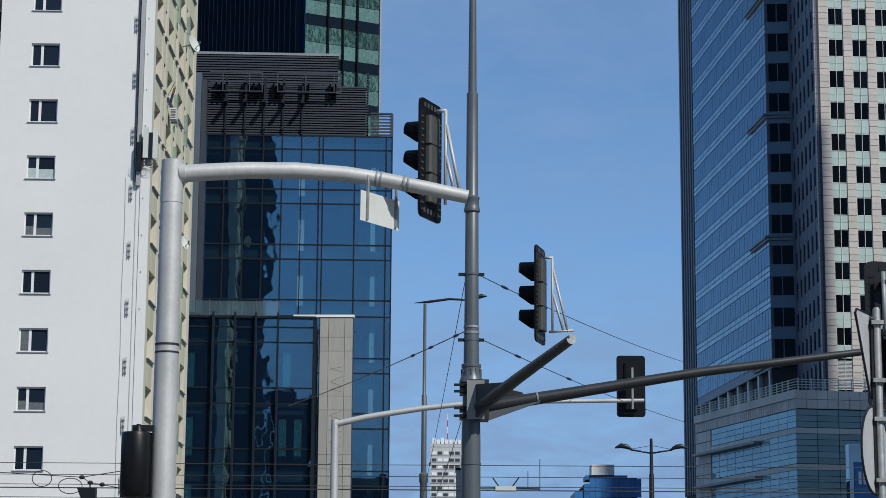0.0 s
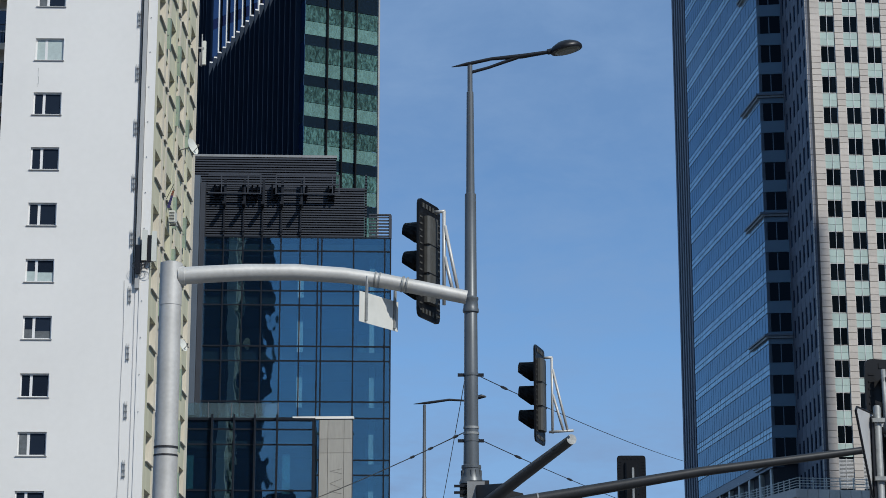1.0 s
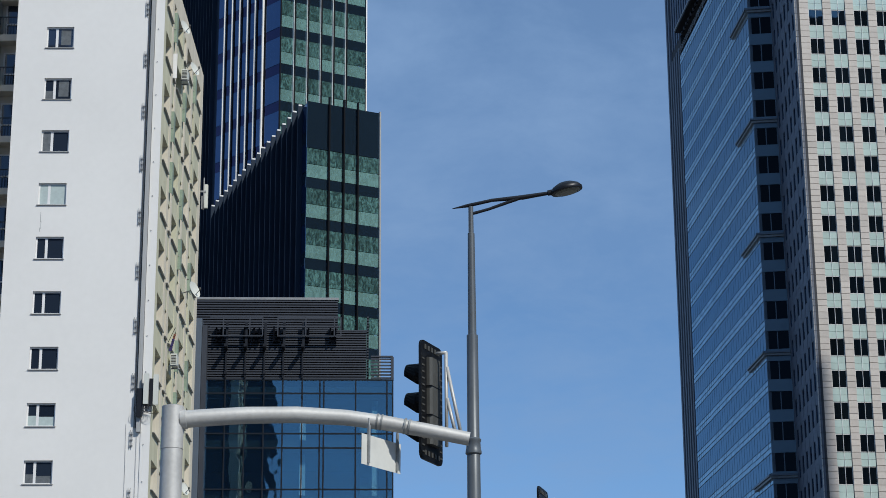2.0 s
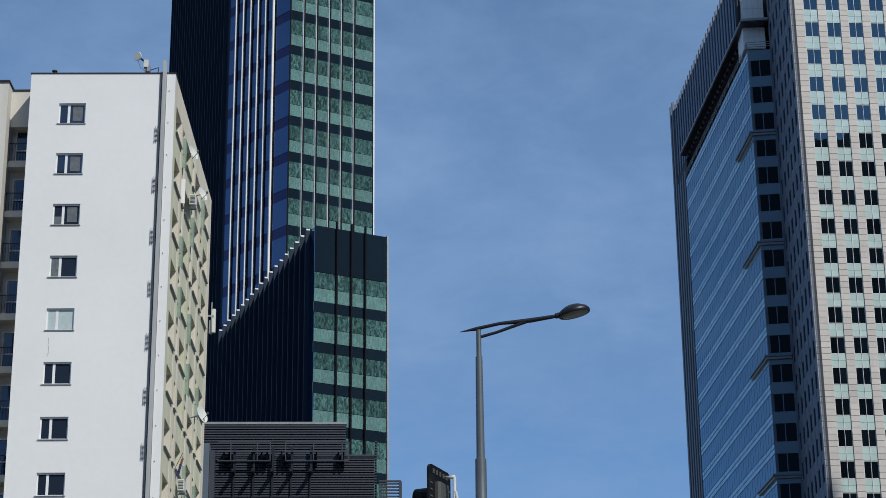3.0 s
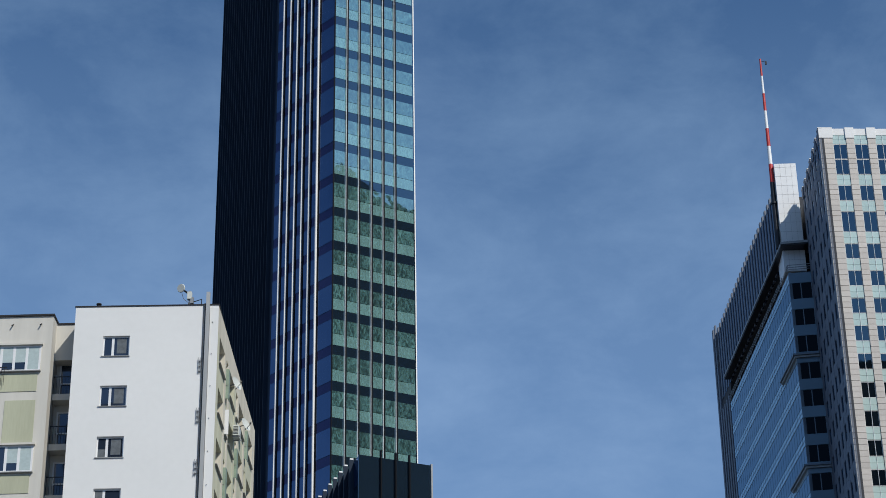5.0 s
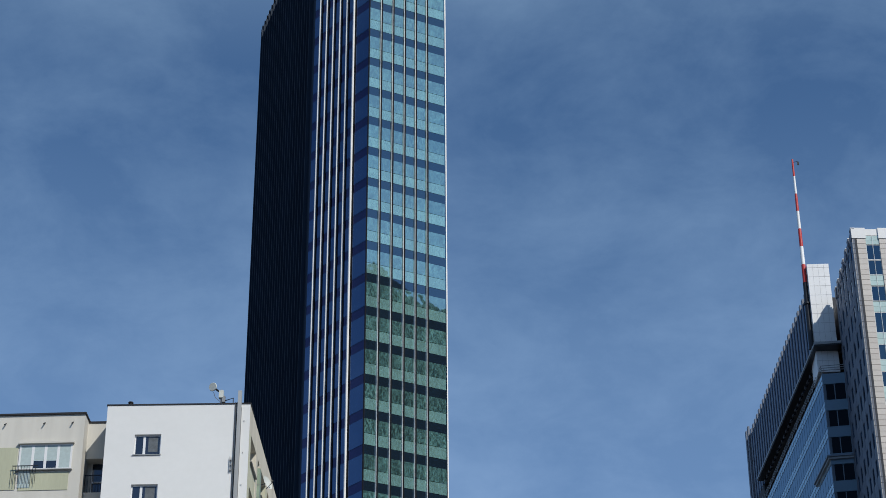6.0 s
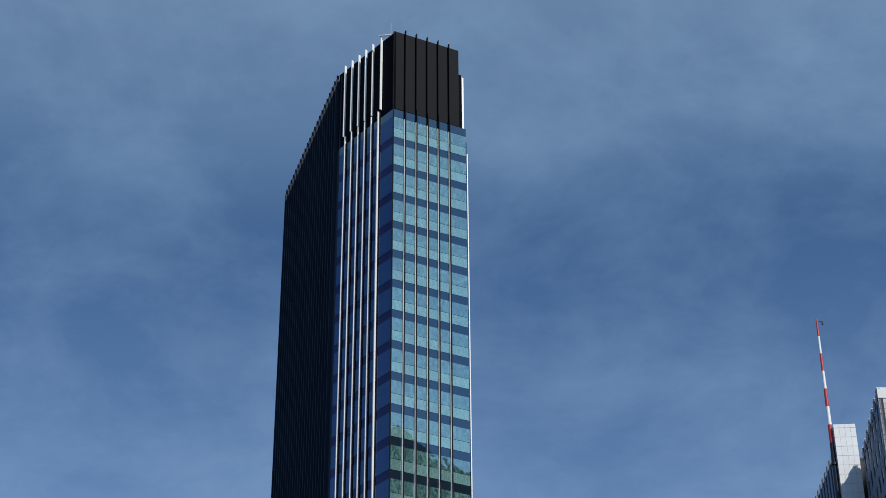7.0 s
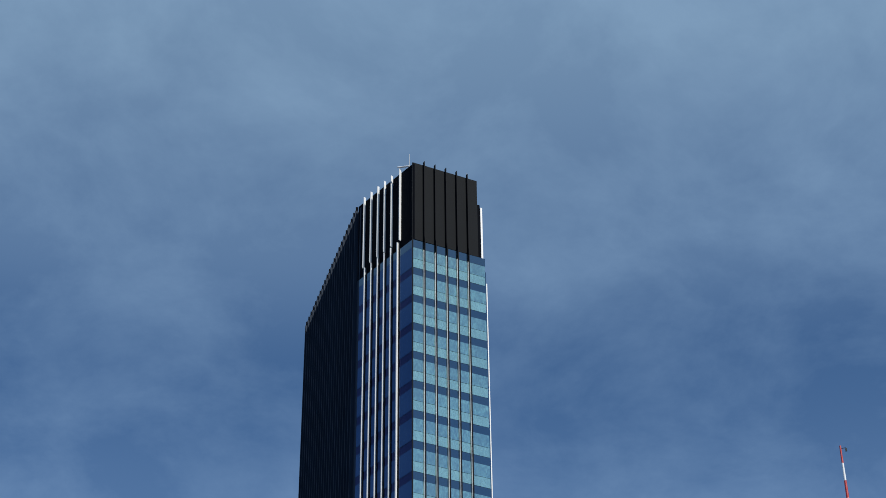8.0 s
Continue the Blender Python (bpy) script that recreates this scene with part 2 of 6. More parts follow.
POLE = mat("grey_painted_pole", (0.11, 0.125, 0.14), 0.4, metal=0.2, vary=0.12, scale=2, fine=20)
SILVER = mat("brushed_silver", (0.52, 0.52, 0.51), 0.55, metal=0.35, vary=0.14, scale=2, fine=25)
GALV = mat("galvanised_steel", (0.3, 0.315, 0.32), 0.6, metal=0.4, vary=0.25, scale=9, fine=30)
PLASTIC = mat("black_plastic", (0.006, 0.0065, 0.008), 0.4, vary=0.15, scale=6, spec=0.28)
HOUSING = mat("grey_housing", (0.075, 0.076, 0.072), 0.45, vary=0.12, scale=5, spec=0.35)
ARMDARK = mat("dark_arm", (0.032, 0.034, 0.038), 0.45, metal=0.3, vary=0.2, scale=4, fine=18)
SIGNBACK = mat("sign_back", (0.5, 0.51, 0.52), 0.55, metal=0.3, vary=0.1, scale=4)
SIGNWHITE = mat("sign_white", (0.62, 0.63, 0.6), 0.6, vary=0.08, scale=3)
LENS = mat("lamp_lens", (0.15, 0.155, 0.13), 0.2, vary=0.1)
WIRE = mat("black_wire", (0.02, 0.02, 0.024), 0.5, vary=0.1)
RED = mat("red_paint", (0.5, 0.03, 0.025), 0.5, vary=0.1)
PAINTWHITE = mat("white_paint", (0.78, 0.78, 0.78), 0.45, vary=0.05)
BLUEWALL = mat("blue_cladding", (0.035, 0.17, 0.45), 0.4, vary=0.15, scale=0.3, piece=0.2)
FARWALL = mat("pale_far_wall", (0.5, 0.5, 0.49), 0.8, vary=0.08, scale=0.2)
FARDARK = mat("far_window", (0.05, 0.06, 0.07), 0.4, vary=0.3, scale=0.4)
ASPHALT = mat("asphalt", (0.12, 0.118, 0.115), 0.9, vary=0.3, scale=0.3, bump=0.01)
PAVING = mat("paving", (0.25, 0.24, 0.23), 0.9, vary=0.2, scale=0.8, bump=0.006)
TOWNWALL = mat("town_wall", (0.035, 0.04, 0.045), 0.8, vary=0.3, scale=0.12, fine=0.6)

# ---- building kit ----
BASE = {}


def thing(name, at, label, category, group="", kind=""):
    root = new(name)
    root.location = at
    BASE[root] = Vector(at)
    return tagged(root, label, category, group, kind)


def link(name, mesh, parent, m=None, label=""):
    ob = new(name, mesh)
    ob.parent = parent
    if parent in BASE:
        ob.matrix_parent_inverse = Matrix.Translation(-BASE[parent])
    if m is not None:
        ob.matrix_basis = m
    return tagged(ob, label)


def mesh_of(name, bm, *materials):
    bmesh.ops.recalc_face_normals(bm, faces=bm.faces)
    for e in bm.edges:
        if len(e.link_faces) == 2 and e.calc_face_angle(0.0) > 0.7:
            e.smooth = False
    me = bpy.data.meshes.new(name)
    bm.to_mesh(me)
    bm.free()
    for x in materials:
        me.materials.append(x)
    return me


def part(name, bm, material, parent, label="", m=None):
    return link(name, mesh_of(name, bm, material), parent, m, label)


def box(bm, x0, x1, y0, y1, z0, z1, m=None):
    vs = [bm.verts.new(v) for v in ((x0, y0, z0), (x1, y0, z0), (x1, y1, z0), (x0, y1, z0), (x0, y0, z1), (x1, y0, z1), (x1, y1, z1), (x0, y1, z1))]
    if m is not None:
        for v in vs:
            v.co = m @ v.co
    for f in ((0, 3, 2, 1), (4, 5, 6, 7), (0, 1, 5, 4), (1, 2, 6, 5), (2, 3, 7, 6), (3, 0, 4, 7)):
        bm.faces.new([vs[k] for k in f])
    return bm


def slab(x0, x1, y0, y1, z0, z1, m=None):
    return box(bmesh.new(), x0, x1, y0, y1, z0, z1, m)


def prism(bm, pts, z0, z1):
    a = [bm.verts.new((x, y, z0)) for x, y in pts]
    b = [bm.verts.new((x, y, z1)) for x, y in pts]
    bm.faces.new(a)
    bm.faces.new(b)
    for k in range(len(pts)):
        j = (k + 1) % len(pts)
        bm.faces.new((a[k], a[j], b[j], b[k]))
    return bm


def tube(bm, pts, radii, seg=14, cap=True):
    """A round rod through the points, with a radius at each."""
    pts = [Vector(p) for p in pts]
    if not isinstance(radii, (list, tuple)):
        radii = [radii] * len(pts)
    rings, side = [], None
    for k, (p, r) in enumerate(zip(pts, radii)):
        d = (pts[min(k + 1, len(pts) - 1)] - pts[max(k - 1, 0)]).normalized()
        ref = Vector((0, 0, 1)) if abs(d.z) < 0.9 else Vector((1, 0, 0))
        a = d.cross(ref).normalized() if side is None else (side - d * side.dot(d)).normalized()
        side = a
        b = d.cross(a)
        rings.append([bm.verts.new(p + r * (math.cos(q) * a + math.sin(q) * b)) for q in (2 * math.pi * i / seg for i in range(seg))])
    for r0, r1 in zip(rings, rings[1:]):
        for i in range(seg):
            f = bm.faces.new((r0[i], r0[(i + 1) % seg], r1[(i + 1) % seg], r1[i]))
            f.smooth = seg > 6
    if cap:
        bm.faces.new(rings[0])
        bm.faces.new(rings[-1])
    return bm


def lathe(bm, at, steps, seg=20):
    """A turned upright piece: (height, radius) steps over the foot."""
    at = Vector(at)
    return tube(bm, [at + Vector((0, 0, z)) for z, r in steps], [r for z, r in steps], seg)


def face_of(p0, p1, z=0.0):
    """The frame of an upright face: x from p0 to p1 (left to right from outside), y inwards, z up. Gives it and the width."""
    d = Vector((p1[0] - p0[0], p1[1] - p0[1], 0))
    w = d.length
    d.normalize()
    m = Matrix.Identity(4)
    m.col[0][:3], m.col[1][:3], m.col[2][:3], m.col[3][:3] = d, Vector((0, 0, 1)).cross(d), (0, 0, 1), (p0[0], p0[1], z)
    return m, w


def spot(m, x, y, z):
    return m @ Matrix.Translation((x, y, z))

# ---- ground ----
tagged(link("ground", mesh_of("ground", slab(-2500, 2500, -2500, 2500, -1, 0), ASPHALT), None), "grey asphalt street ground reaching the horizon", "ground", kind="structure")
tagged(link("pavement", mesh_of("pavement", slab(-60, 60, -12, 14, 0.004, 0.14), PAVING), None), "grey paved footway with a raised kerb", "pavement", kind="structure")

# ---- white apartment block ----
FLOOR = 2.809
block = thing("apartment_block", (-18, 106, 0), "white rendered apartment block with small windows, sage side facade", "building")
BF, BW = face_of((-21.72, 97.2), (-14.22, 97.4))
BD = 17.7
WIN_X, WIN_W, WIN_H, TOP = 1.53, 1.38, 1.15, 46.53
part("wall", slab(0, WIN_X, 0, 0.3, 0, 48.2, BF), WHITE, block)
part("wall", slab(WIN_X + WIN_W, BW, 0, 0.3, 0, 48.2, BF), WHITE, block)
edge = 48.2
for k in range(17):
    zt = TOP - k * FLOOR
    lo = max(zt, 0)
    part("wall_panel", slab(WIN_X, WIN_X + WIN_W, 0, 0.3, lo, edge, BF), WHITE, block)
    edge = zt - WIN_H
part("body", slab(0.02, BW - 0.5, 0.3, BD, 0, 48.0, BF), GAP, block)
part("roof_edge", slab(-0.04, BW + 0.04, -0.03, BD, 48.2, 48.27, BF), TAR, block, "dark roof felt edge")
frame_me = bmesh.new()
for x0, x1, z0, z1 in ((0, WIN_W, 0, 0.07), (0, WIN_W, WIN_H - 0.07, WIN_H), (0, 0.07, 0.07, WIN_H - 0.07), (WIN_W - 0.07, WIN_W, 0.07, WIN_H - 0.07), (0.45, 0.58, 0.07, WIN_H - 0.07)):
    box(frame_me, x0, x1, 0.12, 0.18, z0, z1)
frame_me = mesh_of("window_frame", frame_me, PVC)
pane_l = mesh_of("pane", slab(0.07, 0.45, 0.14, 0.155, 0.07, WIN_H - 0.07), HOMEGLASS)
pane_r = mesh_of("pane", slab(0.58, WIN_W - 0.07, 0.14, 0.155, 0.07, WIN_H - 0.07), HOMEGLASS)
sill_me = mesh_of("window_sill", slab(-0.06, WIN_W + 0.05, -0.06, 0.12, -0.035, 0.0), SILL)
half_l = mesh_of("curtain", slab(0.07, 0.45, 0.131, 0.139, 0.07, 0.5), CURTAIN)
half_r = mesh_of("curtain", slab(0.58, WIN_W - 0.07, 0.131, 0.139, 0.07, 0.42), CURTAIN)
full_l = mesh_of("blind", slab(0.07, 0.45, 0.131, 0.139, 0.07, WIN_H - 0.07), BLIND)
full_r = mesh_of("blind", slab(0.58, WIN_W - 0.07, 0.131, 0.139, 0.07, WIN_H - 0.07), BLIND)
part_r = mesh_of("curtain", slab(0.72, WIN_W - 0.16, 0.131, 0.139, 0.2, WIN_H - 0.1), CURTAIN)
net_l = mesh_of("net_curtain", slab(0.07, 0.45, 0.131, 0.139, 0.07, 0.55), BLIND)
net_r = mesh_of("net_curtain", slab(0.58, WIN_W - 0.07, 0.131, 0.139, 0.07, 0.5), BLIND)
shade_l = mesh_of("curtain", slab(0.07, 0.45, 0.131, 0.139, 0.07, WIN_H - 0.07), CURTAIN)
for k in range(16):
    z = TOP - k * FLOOR - WIN_H
    w = link("window", frame_me, block, spot(BF, WIN_X, 0, z), "white plastic two-sash window in a shallow reveal")
    link("pane", pane_l, w)
    link("pane", pane_r, w)
    link("window_sill", sill_me, w)
    if k == 4:
        link("blind", full_l, w)
        link("blind", full_r, w)
    elif k in (0, 1, 2):
        link("curtain", part_r, w)
        if k == 2:
            link("curtain", half_l, w)
    elif k == 8:
        link("net_curtain", net_l, w)
        link("net_curtain", net_r, w)
    elif k in (3, 11):
        link("curtain", shade_l, w)
    elif k in (9, 12):
        link("curtain", half_r, w)
        link("curtain", half_l, w)

# service riser with its cable ladders on the end wall
RX = BW - 0.66
part("riser_duct", slab(RX, RX + 0.19, -0.2, -0.002, 22.6, 48.9, BF), RISER, block, "grey sheet riser duct")
for q in (0.045, 0.12):
    part("riser_cable", tube(bmesh.new(), [BF @ Vector((RX - q, -0.05, z)) for z in (22.8, 35.0, 48.3)], 0.02, 8), WIRE, block, "black riser cable")
part("corner_strip", slab(RX + 0.21, BW + 0.0, -0.05, -0.001, 0, 48.05, BF), WHITE, block, "white corner strip")
lad = bmesh.new()
for x in (-0.05, 0.05):
    box(lad, x - 0.012, x + 0.012, -0.09, -0.066, 0, 0.85)
for z in (0.08, 0.36, 0.64):
    box(lad, -0.07, 0.07, -0.09, 0.0, z, z + 0.03)
lad = mesh_of("cable_bracket", lad, GREYSTEEL)
for k in range(15):
    link("cable_bracket", lad, block, spot(BF, RX - 0.23, 0, TOP - 2.2 - k * FLOOR))
stud = mesh_of("fixing", slab(-0.02, 0.02, -0.04, 0, -0.02, 0.02), GREYSTEEL)
for k in range(18):
    link("fixing", stud, block, spot(BF, RX + 0.36, -0.05, 47.2 - k * 1.8))
cable = bmesh.new()
tube(cable, [BF @ Vector((RX - 0.5 + 0.02 * math.sin(z), -0.03, z)) for z in range(0, 24)], 0.007, 5)
tube(cable, [BF @ Vector((RX + 0.02, -0.04, z)) for z in range(0, 24)], 0.008, 5)
part("cable", cable, GREYSTEEL, block)

for x, z, h in ((1.7, 33.25, 0.5), (1.73, 32.9, 0.4), (1.68, 32.75, 0.2)):
    part("wall_crack", slab(x, x + 0.018, -0.004, 0.002, z, z + h, BF), GREYSTEEL, block)

# phone antennas at the corner
ant = thing("antenna_cluster", (-14.4, 97.1, 22.6), "pale grey mobile antenna boxes with hanging cables on the corner", "antenna")
for x, y, h in ((-14.42, 96.95, 1.5), (-13.98, 97.15, 1.5)):
    part("antenna_panel", slab(x - 0.12, x + 0.12, y - 0.07, y + 0.07, 23.9, 23.9 + h), PALEGREY, ant)
    part("antenna_mount", slab(x - 0.05, x + 0.05, y + 0.09, y + 0.25, 24.1, 25.2), DARKSTEEL, ant)
part("radio_unit", slab(-14.85, -14.6, 97.0, 97.2, 23.3, 24.7), DARKSTEEL, ant)
part("radio_unit", slab(-14.3, -14.1, 97.1, 97.3, 23.9, 25.2), DARKSTEEL, ant)
loops = bmesh.new()
for k in range(7):
    a = Vector((-14.75 + 0.1 * k, 97.02, 23.9))
    s = 0.11 + 0.09 * random.random()
    tube(loops, [a + Vector((-s * math.sin(q) * 1.4, -0.03 * k * 0.3, -s * (1 - math.cos(q)) * 1.3)) for q in [j * math.pi / 6 for j in range(13)]], 0.012, 5, False)
part("cable_loop", loops, WIRE, ant)
ant2 = thing("rooftop_antenna", (-14.0, 115.2, 38.9), "white upright antenna panel on a steel bracket at the back corner", "antenna")
part("panel", slab(-14.12, -13.9, 115.05, 115.25, 39.85, 41.3), PALEGREY, ant2)
part("panel", slab(-14.27, -14.14, 115.08, 115.2, 39.8, 40.6), GREYSTEEL, ant2)
part("bracket", slab(-14.5, -14.0, 115.0, 115.06, 40.8, 40.9), GREYSTEEL, ant2)
part("pole", tube(bmesh.new(), [(-14.13, 115.03, 39.7), (-14.13, 115.03, 41.7)], 0.035, 8), GREYSTEEL, ant2)

# roof aerial
aer = thing("roof_aerial", (-16.0, 98.7, 48.3), "small white dish and steel aerial stand on the roof", "aerial")
part("stand", tube(bmesh.new(), [(-16.0, 98.7, 48.2), (-16.0, 98.7, 49.7)], 0.045, 8), GREYSTEEL, aer)
part("stand_foot", slab(-16.3, -15.6, 98.5, 98.9, 48.3, 48.42), DARKSTEEL, aer)
part("dish", tube(bmesh.new(), [(-16.45, 98.4, 49.75), (-16.43, 98.45, 49.76), (-16.38, 98.55, 49.78)], [0.22, 0.24, 0.1], 18), PALEGREY, aer)
part("feed_arm", tube(bmesh.new(), [(-16.38, 98.55, 49.75), (-16.0, 98.7, 49.5)], 0.05, 6), DARKSTEEL, aer)
part("radio_box", slab(-16.12, -15.88, 98.58, 98.82, 49.2, 49.62), PALEGREY, aer)
part("radio_box", slab(-15.95, -15.78, 98.6, 98.8, 48.95, 49.3), GREYSTEEL, aer)
part("cable", tube(bmesh.new(), [(-16.4, 98.55, 49.5), (-16.3, 98.6, 49.2), (-16.05, 98.65, 49.0), (-16.02, 98.66, 48.5)], 0.015, 6), WIRE, aer)
part("stay", tube(bmesh.new(), [(-16.35, 98.7, 48.4), (-16.0, 98.7, 48.8)], 0.02, 6), DARKSTEEL, aer)
part("rail", tube(bmesh.new(), [(-15.95, 98.7, 49.0), (-15.35, 98.7, 49.2), (-15.35, 98.7, 48.3)], 0.03, 6), DARKSTEEL, aer)
pipe = thing("roof_vent", (-20.0, 98.3, 48.3), "small dark vent pipe on the roof edge", "vent")
part("pipe", tube(bmesh.new(), [(-20.6, 97.6, 48.2), (-20.6, 97.6, 48.5)], 0.1, 10), TAR, pipe)
part("cowl", tube(bmesh.new(), [(-20.6, 97.6, 48.5), (-20.6, 97.6, 48.56)], 0.14, 10), TAR, pipe)

# long side facade of the block: bays of windows, sage panels and green balcony sheets
SF, SW = face_of((-14.22, 97.4), (-14.35, 115.05))
part("side_wall", slab(0.0, SW, 0.62, 0.75, 0, 48.1, SF), GAP, block)
part("attic_wall", slab(0.003, SW, 0, 0.62, TOP + 0.2, 48.2, SF), SIDECREAM, block)
BAYS = ((0.75, 2.3), (3.75, 0.8), (5.2, 2.3), (8.2, 0.8), (9.65, 2.3), (12.65, 0.8), (14.1, 2.3))
pier_sizes, at = [], 0.003
for x, wd in BAYS:
    pier_sizes.append((at, x))
    at = x + wd
pier_sizes.append((at, SW))
pier_me = [mesh_of("pier", slab(a, b, 0, 0.62, 0, TOP + 0.198), SIDECREAM if k % 3 else SIDESAGE) for k, (a, b) in enumerate(pier_sizes)]
for me in pier_me:
    link("pier", me, block, SF)
apron = {wd: mesh_of("apron", slab(0, wd, 0.02, 0.62, -1.296, 0), SIDESAGE) for wd in (2.3, 0.8)}
side_frame, side_pane, side_sill = {}, {}, {}
for wd in (2.3, 0.8):
    bm = bmesh.new()
    for x0, x1, z0, z1 in ((0, wd, 0, 0.08), (0, wd, 1.42, 1.5), (0, 0.08, 0.08, 1.42), (wd - 0.08, wd, 0.08, 1.42), (wd / 2 - 0.05, wd / 2 + 0.05, 0.08, 1.42)):
        box(bm, x0, x1, 0.44, 0.51, z0, z1)
    side_frame[wd] = mesh_of("window_frame", bm, PVC)
    side_pane[wd] = mesh_of("pane", slab(0.08, wd - 0.08, 0.47, 0.48, 0.08, 1.42), HOMEGLASS)
    side_sill[wd] = mesh_of("window_sill", slab(-0.03, wd + 0.03, -0.1, 0.43, 0.001, 0.03), SILL)
sheet = mesh_of("balcony_sheet", slab(0, 0.5, -0.16, -0.13, -0.75, 0.95), GREEN)
sheet_end = mesh_of("balcony_side", slab(0, 0.04, -0.13, 0, -0.75, 0.95), GREEN)
open_casement = mesh_of("open_casement", slab(0, 0.05, -0.2, 0.19, 0.05, 1.45), PVC)
random.seed(7)
for k in range(16):
    z = TOP - k * FLOOR - 1.3
    for j, (x, wd) in enumerate(BAYS):
        link("apron", apron[wd], block, spot(SF, x, 0, z))
        w = link("window", side_frame[wd], block, spot(SF, x, 0, z))
        link("pane", side_pane[wd], w)
        link("window_sill", side_sill[wd], w)
        if wd == 0.8 and random.random() < 0.4:
            b = link("balcony_screen", sheet, block, spot(SF, x, 0, z), "green sheet balcony screen")
            link("balcony_side", sheet_end, b)
        elif j and random.random() < 0.04:
            link("open_casement", open_casement, block, spot(SF, x + 0.1, 0, z))


def wall_dish(at, size, lean=0):
    d = thing("satellite_dish", at, "pale grey round satellite dish on a wall arm", "dish", "wall dishes")
    a = Vector(at)
    way = Vector((0.86, -0.42, 0.3)).normalized()
    bm = bmesh.new()
    tube(bm, [a + way * (0.02 + 0.1 * (q * q)) * size * 2 for q in (0.0, 0.3, 0.6, 0.85, 1.0)], [0.02 * size, 0.3 * size, 0.6 * size, 0.85 * size, size], 22, False)
    part("dish", bm, PALEGREY, d)
    part("wall_arm", tube(bmesh.new(), [a, a + Vector((-0.7, 0.2, -0.12))], 0.03, 6), GREYSTEEL, d)
    tip = a + way * 0.75 * size * 1.3 - Vector((0, 0, 0.35 * size))
    part("feed_arm", tube(bmesh.new(), [a - Vector((0, 0, size * 0.8)), tip], 0.022, 6), GREYSTEEL, d)
    part("feed_horn", tube(bmesh.new(), [tip, tip + Vector((0, 0, 0.12))], 0.05, 8), HOUSING, d)


wall_dish((-13.98, 103.0, 46.1), 0.4)
wall_dish((-13.95, 107.2, 45.4), 0.4)
wall_dish((-13.62, 107.4, 32.6), 0.48)
wall_dish((-13.95, 108.5, 21.9), 0.36)


def wall_cooler(at):
    c = thing("air_conditioner", at, "cream outdoor air conditioner box on wall brackets", "air conditioner", "wall coolers")
    x, y, z = at
    part("case", slab(x, x + 0.32, y, y + 0.8, z, z + 0.6), PALEGREY, c)
    for q in range(6):
        part("grille_slat", slab(x + 0.03, x + 0.29, y - 0.02, y, z + 0.08 + q * 0.08, z + 0.11 + q * 0.08), HOUSING, c)
    part("bracket", slab(x - 0.05, x + 0.4, y + 0.05, y + 0.12, z - 0.06, z), GREYSTEEL, c)
    part("bracket", slab(x - 0.05, x + 0.4, y + 0.68, y + 0.75, z - 0.06, z), GREYSTEEL, c)


wall_cooler((-14.2, 104.2, 43.6))
wall_cooler((-14.15, 103.2, 27.4))

flag = thing("flag", (-14.2, 103.2, 28.0), "purple and orange cloth hanging from a window pole", "flag")
part("pole", tube(bmesh.new(), [(-14.3, 103.2, 28.6), (-13.9, 102.9, 29.3)], 0.015, 6), DARKSTEEL, flag)
for q0, q1, m in ((0, 2, mat("flag_orange", (0.2, 0.08, 0.05), 0.9)), (2, 7, mat("flag_purple", (0.035, 0.03, 0.12), 0.9))):
    bm = bmesh.new()
    for q in range(q0, q1):
        box(bm, -14.0 - 0.035 * q, -13.88 - 0.03 * q, 102.95 + 0.02 * (q % 2), 102.965 + 0.02 * (q % 2), 28.85 - 0.13 * q, 28.985 - 0.13 * q)
    part("cloth", bm, m, flag)

# cream wing beside it, with a recessed column of glazed doors
wing = thing("apartment_wing", (-34, 106, 0), "cream and sage apartment wing with a recessed column of glazed doors", "building")
WF, WW = face_of((-45, 98.1), (-23.08, 98.1))
part("wall", slab(0, WW, 0.05, 16, 0, 48.2, WF), CREAM, wing)
part("roof_edge", slab(-0.1, WW + 0.05, -0.03, 16, 48.2, 48.3, WF), TAR, wing)
part("recess_wall", slab(WW, WW + 1.4, 1.7, 16, 0, 48.05, WF), CREAM, wing)
part("roof_edge", slab(WW + 0.05, WW + 1.4, 0.86, 16, 48.05, 48.15, WF), TAR, wing)
part("recess_lintel", slab(WW, WW + 1.36, 0.9, 1.7, 46.0, 48.05, WF), CREAM, wing)
for x in (WW - 4.2, WW - 2.12, WW - 0.62):
    part("drain_spout", tube(bmesh.new(), [WF @ Vector((x, 0.06, 47.76)), WF @ Vector((x - 0.03, -0.12, 47.62))], 0.035, 8), TAR, wing, "dark drain spout")
green_s = mesh_of("sage_panel", slab(0, 2.6, 0.02, 0.06, 0, 1.0), SAGE)
green_l = mesh_of("sage_panel", slab(1.0, 2.6, 0.02, 0.06, 0, 2.35), SAGE)
bm = bmesh.new()
for x0, x1, z0, z1 in ((0, 2.8, 0, 0.08), (0, 2.8, 1.37, 1.45), (0, 0.1, 0.08, 1.37), (0.66, 0.8, 0.08, 1.37), (1.33, 1.47, 0.08, 1.37), (2.0, 2.14, 0.08, 1.37), (2.7, 2.8, 0.08, 1.37)):
    box(bm, x0, x1, 0.0, 0.05, z0, z1)
wing_frame = mesh_of("window_frame", bm, PVC)
wing_pane = mesh_of("pane", slab(0.1, 2.7, 0.018, 0.03, 0.08, 1.37), HOMEGLASS)
